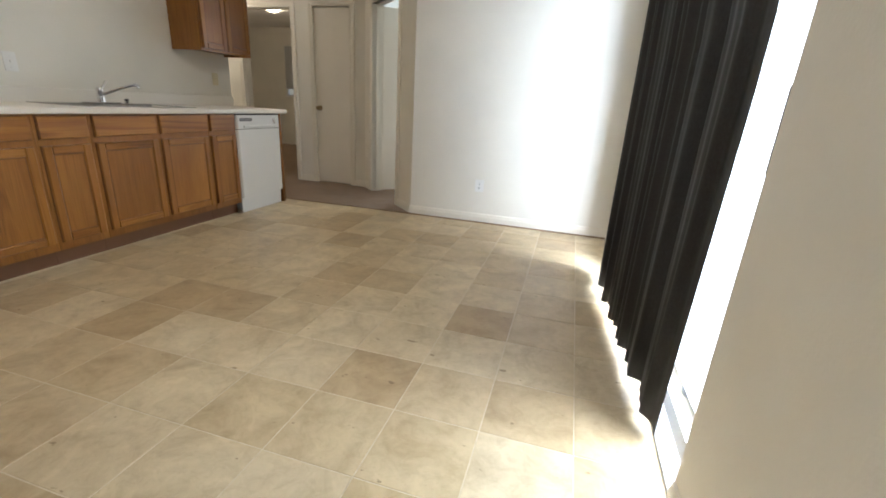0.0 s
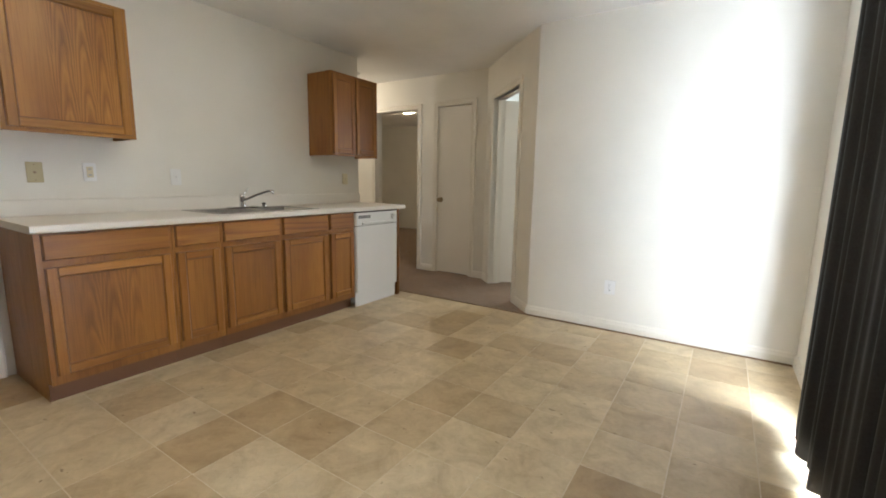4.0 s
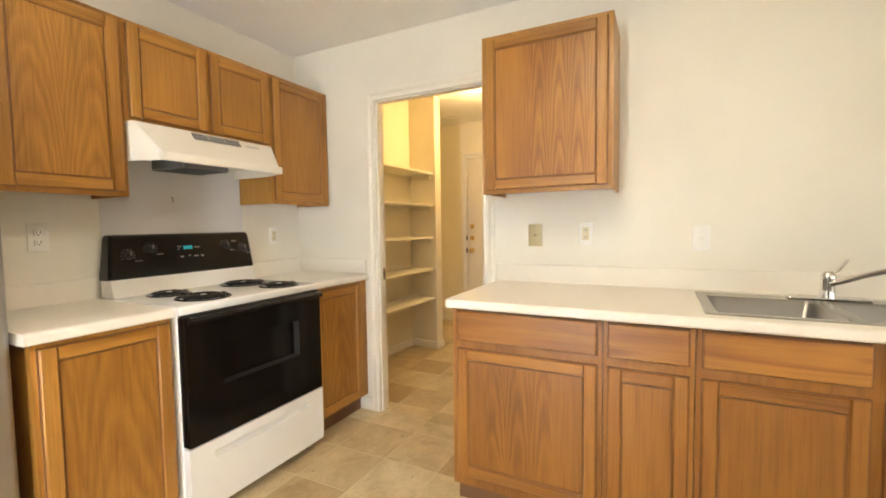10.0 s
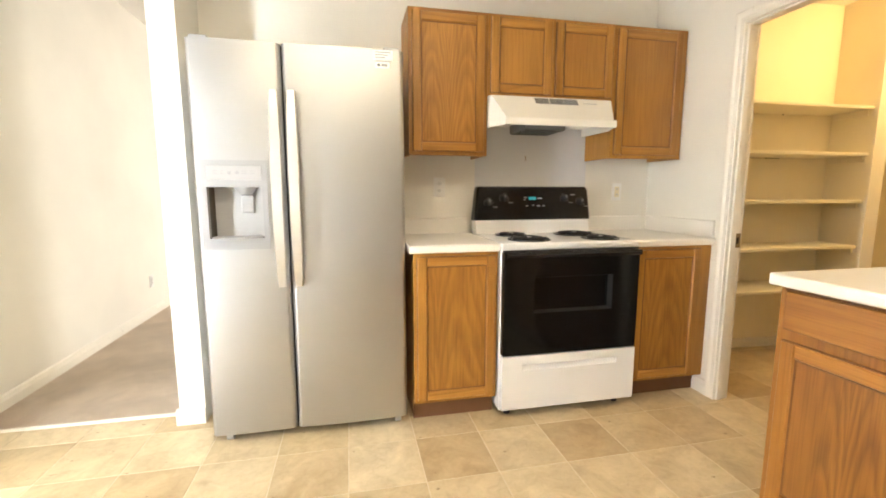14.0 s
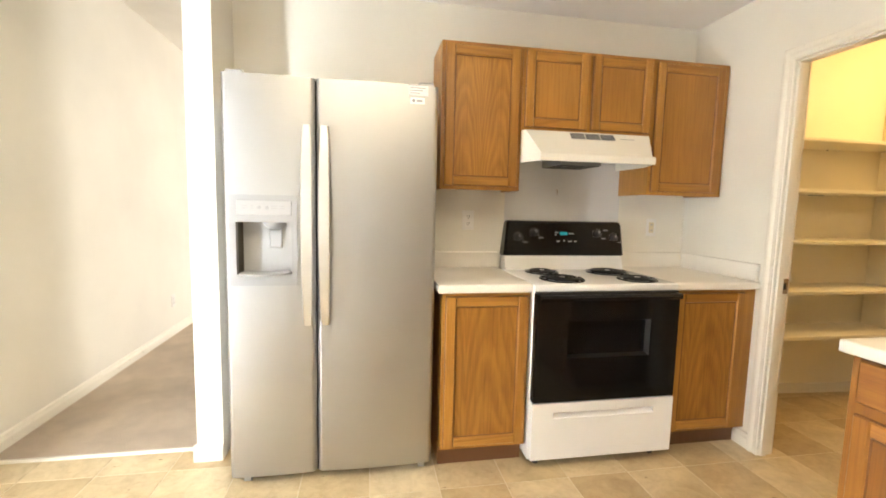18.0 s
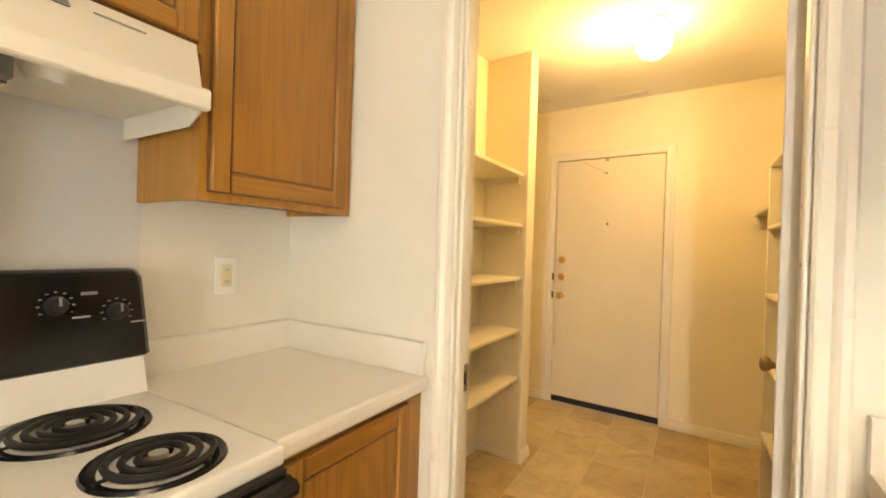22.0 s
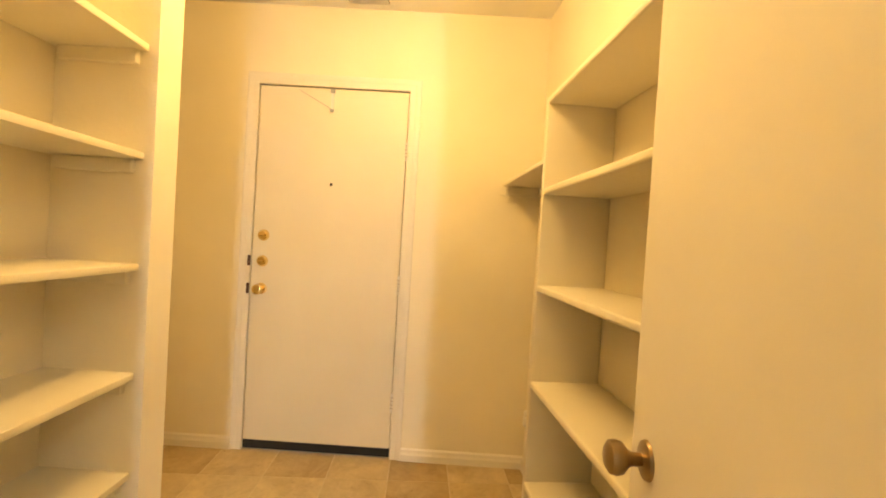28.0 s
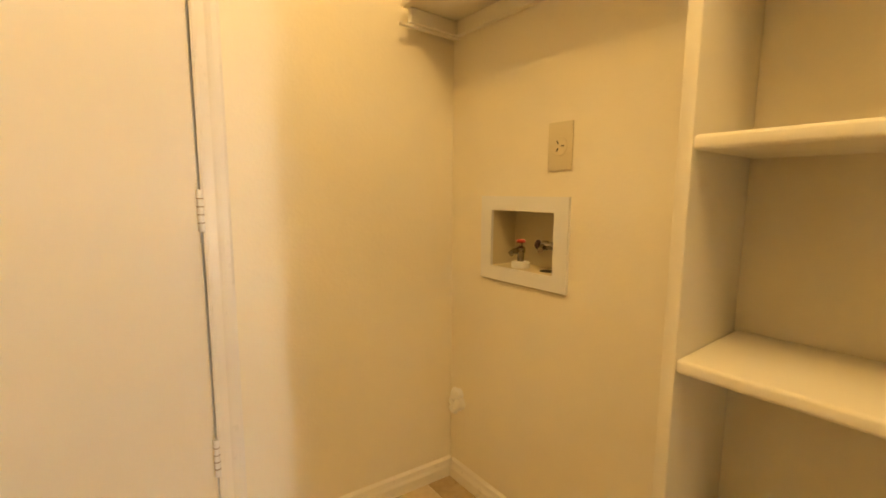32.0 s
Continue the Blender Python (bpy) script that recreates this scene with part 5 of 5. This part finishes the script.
for name, x, z, mat, turn, label in (("hot_valve", -0.035, -0.064, RED, 0, "tarnished valve with red handle"), ("cold_valve", 0.085, -0.01, DUSK, 90, "tarnished valve with dark handle")):
    o = pose(x, 0.035, z, 0, -turn, 0)
    v = part(name, L([(0.010, 0.0), (0.010, 0.022), (0.013, 0.026), (0.013, 0.040), (0.006, 0.044), (0.005, 0.054), (0, 0.055)], o, 14), VALVE, wb, label, True)
    part("nozzle", T([o @ Vector((0, 0.0, 0.032)), o @ Vector((-0.006, -0.022, 0.030)), o @ Vector((-0.010, -0.034, 0.022))], 0.0085, 10), VALVE, v, "", True)
    part("handle", L([(0, 0.064), (0.010, 0.063), (0.014, 0.058), (0.012, 0.054), (0, 0.053)], o, 12), mat, v, "", True)
part("drain_hole", L([(0, -0.0805), (0.018, -0.0805), (0.022, -0.082)], pose(0.055, 0.045, 0), 16), CAVITY, wb)
patch = bmesh.new()
for i in range(6):
    a, r = i * 1.9, 0.016 + 0.012 * random.random()
    lathe(patch, [(0, 0.017), (r * 0.6, 0.014), (r, 0.0)], NOOK @ pose(0.034 + 0.018 * math.cos(a), 0, 0.285 + 0.034 * math.sin(a * 1.3), 90), 9)
solid("plaster_patch", patch, CEIL, "rough lump of plaster low on the laundry wall", "plaster patch", smooth=True)
ws = thing("washer_shelf", NOOK, "white shelf on a cleat above the washer corner", "shelf")
part("board", B(0.012, 0.805, -0.205, 0.0, 1.507, 1.526, 0.003), SHELF, ws)
part("end_cleat", B(0.018, 0.036, -0.185, -0.001, 1.465, 1.5065, 0.002), SHELF, ws)
part("lower_cleat", B(0.018, 0.031, -0.215, -0.001, 1.456, 1.4645, 0.001), SHELF, ws)
part("back_cleat", B(0.037, 0.804, -0.018, -0.001, 1.465, 1.5065), SHELF, ws)

# ---- pantry shelves ----
YP = -0.09
for z in (1.695, 1.396, 1.087, 0.780, 0.497):
    s = thing("pantry_shelf", pose(0, 0, z), "cream painted pantry shelf on wall cleats", "shelf", "pantry shelves")
    bm = P([(-4.4595, YP), (XCB + 0.05, YP), (XCB + 0.05, 0.243), (-4.4595, 0.174)], "z", -0.020, 0.0)
    bmesh.ops.bevel(bm, geom=[e for e in bm.edges if all(v.co.y > 0.1 for v in e.verts)], offset=0.004, segments=2, affect="EDGES", profile=0.5)
    part("board", bm, SHELF, s, "", True)
    part("end_cleat", B(-4.4595, -4.441, YP + 0.02, 0.150, -0.058, -0.0205, 0.002), SHELF, s)
    part("end_cleat", B(XCB - 0.019, XCB - 0.0005, YP + 0.02, 0.150, -0.058, -0.0205, 0.002), SHELF, s)
    part("joint_gap", B(-4.062, -4.06 + 0.012 + 0.10 * (1.3 < z < 1.5), YP + 0.0005, YP + 0.0025, -0.0235, -0.0205), CAVITY, s)
unit = thing("shelf_end_panel", NOOK, "cream painted upright at the end of the shelves", "panel")
part("upright", B(0.806, 0.828, -0.238, -0.001, 0.0, 1.708, 0.004, 2), SHELF, unit, "", True)
for z in (1.706, 1.400, 1.073, 0.745, 0.400):
    s = thing("laundry_shelf", NOOK @ pose(0, 0, z), "deep cream painted shelf with rounded front edge", "shelf", "laundry shelves")
    part("board", B(0.8285, 2.355, -0.241, -0.001, -0.022, 0.0, 0.006, 3), SHELF, s, "", True)
    part("brace", B(1.62, 1.64, -0.215, -0.02, -0.050, -0.0225, 0.003), SHELF, s, "rough wooden brace")

# ---- curtain and patio door ----
def curtain(top):
    c = thing("curtain", pose(0, 0, 0), "long pleated black curtain drawn over the patio door", "curtain")
    rng = random.Random(4)
    n, rows = 420, 12
    far, near = Vector((0.652, 3.36)), Vector((0.764, 1.77))
    along = (near - far).normalized()
    side = Vector((along.y, -along.x))
    phases = [(rng.uniform(7, 10), rng.uniform(0, 6.3), 0.018), (rng.uniform(14, 19), rng.uniform(0, 6.3), 0.012), (rng.uniform(26, 34), rng.uniform(0, 6.3), 0.006)]
    bm = bmesh.new()
    grid = []
    for j in range(rows + 1):
        v = j / rows
        z = 0.036 + (top - 0.036) * v
        line = []
        for i in range(n + 1):
            u = i / n
            warp = u + 0.012 * math.sin(9 * u + 2)
            d = sum(a * math.sin(6.283 * f * warp * 0.9 + p + 0.6 * (1 - v) * math.sin(5 * u + p)) for f, p, a in phases)
            flat = 1.0 if u < 0.86 else max(0.25, 1 - (u - 0.86) * 6)
            d *= flat * (0.75 + 0.25 * (1 - v))
            p2 = far + (near - far) * u + side * d
            p2.x -= 0.060 * u * max(0.0, (v - 0.6) / 0.4)
            fold = max(0.0, 1 - u / 0.04)      # the far edge turns back to the wall
            p2.x += 0.040 * fold
            hem = 0.006 * math.sin(40 * u) + 0.004 * math.sin(97 * u) if j == 0 else 0.0
            drift = 0.010 * u * (1 - v) - 0.075 * u ** 3 * min(1.0, z / 1.1)
            line.append(bm.verts.new((p2.x, p2.y + drift, z + hem)))
        grid.append(line)
    for a, b in zip(grid, grid[1:]):
        for i in range(n):
            bm.faces.new((a[i], a[i + 1], b[i + 1], b[i]))
    ob = part("cloth", bm, CLOTH, c, "", True)
    mod = ob.modifiers.new("thickness", "SOLIDIFY")
    mod.thickness = 0.0016
    part("rod", T([(0.69, 1.35, 2.19), (0.69, 3.86, 2.19)], 0.0125, 12), PLASTIC_W, c, "white curtain rod", True)
    for y in (1.42, 3.78):
        b = part("rod_bracket", B(0.66, XW, y - 0.012, y + 0.012, 2.165, 2.178, 0.002), PLASTIC_W, c, "white rod bracket")
        part("bracket_plate", B(XW - 0.006, XW, y - 0.018, y + 0.018, 2.12, 2.22, 0.001), PLASTIC_W, b)
    for y in (1.34, 3.87):
        part("rod_end", L([(0, -0.02), (0.018, -0.016), (0.022, 0.0), (0.018, 0.016), (0, 0.02)], pose(0.69, y, 2.19, 90), 16), PLASTIC_W, c, "", True)
    return c


curtain(2.18)
pd = thing("door_patio", pose(0, 0, 0), "white framed sliding glass patio door", "sliding door", kind="structure")
y0, y1 = PATIO
part("outer_frame", wall_mesh(bmesh.new(), "x", XW + 0.035, XW + 0.13, y0 + 0.001, y1 - 0.001, 0.0, 2.058, [(y0 + 0.030, y1 - 0.045, 0.012, 2.015)]), ALU, pd)
mid = (y0 + y1) / 2
for name, x, a, b in (("sliding_sash", XW + 0.05, y0 + 0.047, mid + 0.03), ("fixed_sash", XW + 0.09, mid - 0.03, y1 - 0.047)):
    s = part(name, wall_mesh(bmesh.new(), "x", x, x + 0.03, a, b, 0.037, 2.013, [(a + 0.055, b - 0.055, 0.11, 1.955)]), ALU, pd)
    g = part("pane", B(x + 0.012, x + 0.017, a + 0.05, b - 0.05, 0.105, 1.96), GLASS, s, "clear glass pane")
    g.visible_shadow = False
part("handle", B(XW + 0.028, XW + 0.05, y0 + 0.062, y0 + 0.086, 0.93, 1.13, 0.004), BLACK_P, pd, "dark pull handle")
part("sill_track", P([(XW + 0.0, 0.0), (XW + 0.0, 0.012), (XW + 0.03, 0.02), (XW + 0.13, 0.02), (XW + 0.13, 0.0)], "y", y0 + 0.002, y1 - 0.002), ALU, pd)
solid("floor_patio_edge", B(XW, XW + 0.16, y0, y1, -0.08, -0.001), JOINT, "", "threshold", kind="structure")


# ---- ceiling fittings ----
def register(name, m, w, d, sections, label):
    """A ceiling air register; local z points down out of the ceiling."""
    r = thing(name, m, label, "air vent", "ceiling vents")
    part("flange", wall_mesh(bmesh.new(), "y", 0.0, 0.006, -w / 2, w / 2, -d / 2, d / 2, [(-w / 2 + 0.02, w / 2 - 0.02, -d / 2 + 0.02, d / 2 - 0.02)]), PLASTIC_W, r, m=pose(0, 0, 0, 90))
    part("backing", B(-w / 2 + 0.01, w / 2 - 0.01, -d / 2 + 0.01, d / 2 - 0.01, -0.001, 0.0012), CAVITY, r, "dark duct behind the slats")
    iw = w - 0.04
    for k in range(sections):
        a = -iw / 2 + iw * k / sections
        b = a + iw / sections
        if k:
            part("divider", B(a - 0.003, a + 0.003, -d / 2 + 0.02, d / 2 - 0.02, 0.0, 0.007), PLASTIC_W, r)
        n = 8
        for i in range(n):
            if k == 1 or sections == 1:
                y = -d / 2 + 0.026 + (d - 0.052) * i / (n - 1)
                part("slat", P([(y - 0.003, 0.001), (y + 0.004, 0.008), (y + 0.005, 0.007), (y - 0.002, 0.0)], "x", a + 0.003, b - 0.003), PLASTIC_W, r)
            else:
                x = a + 0.008 + (b - a - 0.016) * i / (n - 1)
                s = -1 if k == 0 else 1
                part("slat", P([(x - s * 0.005, 0.001), (x + s * 0.005, 0.008), (x + s * 0.006, 0.007), (x - s * 0.004, 0.0)], "y", -d / 2 + 0.021, d / 2 - 0.021), PLASTIC_W, r)
    return r


register("ceiling_vent", pose(-1.20, 3.53, CEIL_Z, 180, 0, 0), 0.37, 0.19, 3, "white three-way ceiling air register")
register("ceiling_vent", pose(-5.245, -0.065, CEIL_Z, 180, 0, 0), 0.17, 0.15, 1, "small cream ceiling air register in the laundry")
register("ceiling_vent", pose(-5.49, 0.545, CEIL_Z, 180, 0, 90), 0.25, 0.10, 1, "narrow cream ceiling air register by the back door")


def globe_light(name, x, y, top, r, label, long=1.0):
    g = thing(name, pose(x, y, top), label, "ceiling light")
    part("canopy", L([(0, 0.0), (0.062, 0.0), (0.064, -0.008), (0.055, -0.022), (0.045, -0.028)]), PLASTIC_W, g, "white metal canopy", True)
    part("glass_shade", L([(0.044, -0.026)] + [(r * math.sin(radians(a)), -0.026 - r * long * (1 - math.cos(radians(a))) * 1.0) for a in range(34, 181, 12)] + [(0, -0.026 - 2 * r * long)]), OPAL, g, "lit opal glass globe", True).visible_shadow = False
    return g


globe_light("laundry_ceiling_light", -4.472, 0.845, CEIL_Z, 0.085, "lit white glass globe light on the laundry ceiling", 0.95)
def dome_light(name, x, y, label):
    g = thing(name, pose(x, y, CEIL_Z), label, "ceiling light")
    part("rim", L([(0, 0.0), (0.15, 0.0), (0.152, -0.012), (0.142, -0.02)]), PLASTIC_W, g, "", True)
    part("glass_shade", L([(0.142, -0.018), (0.130, -0.05), (0.10, -0.078), (0.05, -0.094), (0, -0.098)]), OPAL, g, "lit opal glass bowl", True).visible_shadow = False
    return g


kl = thing("kitchen_ceiling_light", pose(LAMP_X, LAMP_Y, CEIL_Z), "lit long box light with opal cover on the kitchen ceiling", "ceiling light")
part("tray", B(-0.62, 0.62, -0.16, 0.16, -0.022, -0.0005, 0.004), PLASTIC_W, kl)
part("opal_cover", P([(-0.15, -0.0225), (-0.145, -0.06), (-0.11, -0.082), (0.11, -0.082), (0.145, -0.06), (0.15, -0.0225)], "x", -0.60, 0.60), OPAL, kl, "lit opal cover").visible_shadow = False
dome_light("bedroom_ceiling_light", -4.56, 7.12, "lit flush opal glass light on the bedroom ceiling")
dome_light("hall_ceiling_light", -4.3, 4.85, "lit flush opal glass light on the hall ceiling")
sd = thing("smoke_detector", pose(-3.54, 4.80, CEIL_Z), "small round detector on the hall ceiling", "detector")
part("body", L([(0.05, 0.0), (0.052, -0.015), (0.04, -0.03), (0, -0.033)]), PLASTIC_W, sd, "", True)

# ---- bedroom window and living room window ----
def window(name, m, w, h, label, blind=False):
    """A sash window in its opening; local x along the wall, z up from the sill, -y faces the room."""
    win = thing(name, m, label, "window", kind="structure")
    part("window_frame", wall_mesh(bmesh.new(), "y", 0.02, 0.08, 0.001, w - 0.001, 0.001, h - 0.001, [(0.04, w - 0.04, 0.04, h / 2 - 0.015), (0.04, w - 0.04, h / 2 + 0.015, h - 0.04)]), ALU, win)
    for z0, z1 in ((0.035, h / 2 - 0.01), (h / 2 + 0.01, h - 0.035)):
        part("pane", B(0.035, w - 0.035, 0.045, 0.05, z0, z1), GLASS, win).visible_shadow = False
    part("window_sill", B(-0.04, w + 0.04, -0.03, 0.02, -0.02, -0.001, 0.004), TRIM, win)
    if blind:
        part("blind", B(0.02, w - 0.02, 0.002, 0.012, 0.16, h - 0.005), GREY_P, win, "grey drawn roller blind")
    return win


window("window_bedroom", pose(-5.82, 9.1, 1.03), 0.9, 1.02, "bedroom window with a drawn grey blind", True)
window("window_living_room", FACE_X(-4.885, -5.0, 0.75), 1.4, 1.45, "wide living room window")


# ---- the laundry set on its axes ----
LAUNDRY_KINDS = {"wall_laundry_back", "wall_washer_side", "wall_pantry_back", "wall_pantry_partition", "wall_laundry_side", "wall_laundry_return",
                 "baseboard_laundry", "baseboard_washer", "door_frame_back", "door_back", "ceiling_laundry", "dryer_outlet",
                 "washer_supply_box", "plaster_patch", "washer_shelf", "pantry_shelf", "shelf_end_panel", "laundry_shelf",
                 "laundry_ceiling_light"}
for ob in list(bpy.data.objects):
    kind = ob.name.split(".")[0]
    if ob.parent is None and (kind in LAUNDRY_KINDS or kind == "ceiling_vent" and ob.matrix_basis.translation.x < -4):
        ob.matrix_basis = LAUNDRY @ ob.matrix_basis


# ---- floor tiles ----
def tiles():
    """One vinyl square after the other, on one pitch from the kitchen to the laundry."""
    pitch, gap, lift = 0.3115, 0.0038, 0.0002
    ox, oy = 0.2035, 1.645
    shapes = {}
    regions = ((XC, XW, 0.222, 4.36), (XD - 0.16, XC, -0.90, 1.95))
    def mesh(w, d):
        key = (round(w, 4), round(d, 4))
        if key not in shapes:
            bm = bmesh.new()
            e = 0.0008
            lo = [bm.verts.new(v) for v in ((0, 0, -0.0012), (w, 0, -0.0012), (w, d, -0.0012), (0, d, -0.0012))]
            hi = [bm.verts.new(v) for v in ((e, e, 0), (w - e, e, 0), (w - e, d - e, 0), (e, d - e, 0))]
            for i in range(4):
                bm.faces.new((lo[i], lo[(i + 1) % 4], hi[(i + 1) % 4], hi[i]))
            bm.faces.new(hi)
            me = bpy.data.meshes.new("tile")
            bm.to_mesh(me)
            bm.free()
            me.materials.append(TILE)
            shapes[key] = me
        return shapes[key]
    for x0, x1, y0, y1 in regions:
        i0, i1 = math.floor((x0 - ox) / pitch), math.ceil((x1 - ox) / pitch)
        j0, j1 = math.floor((y0 - oy) / pitch), math.ceil((y1 - oy) / pitch)
        for i in range(i0, i1):
            for j in range(j0, j1):
                a, b = max(x0, ox + i * pitch + gap / 2), min(x1, ox + (i + 1) * pitch - gap / 2)
                c, d = max(y0, oy + j * pitch + gap / 2), min(y1, oy + (j + 1) * pitch - gap / 2)
                if b - a < 0.012 or d - c < 0.012:
                    continue
                cx, cy = (a + b) / 2, (c + d) / 2
                if cx < -3.155 and cy < YP - 0.1 and cx > -4.4:
                    continue
                ob = new("tile", mesh(b - a, d - c))
                ob.parent = floor
                ob.location = (a, c, lift)


tiles()
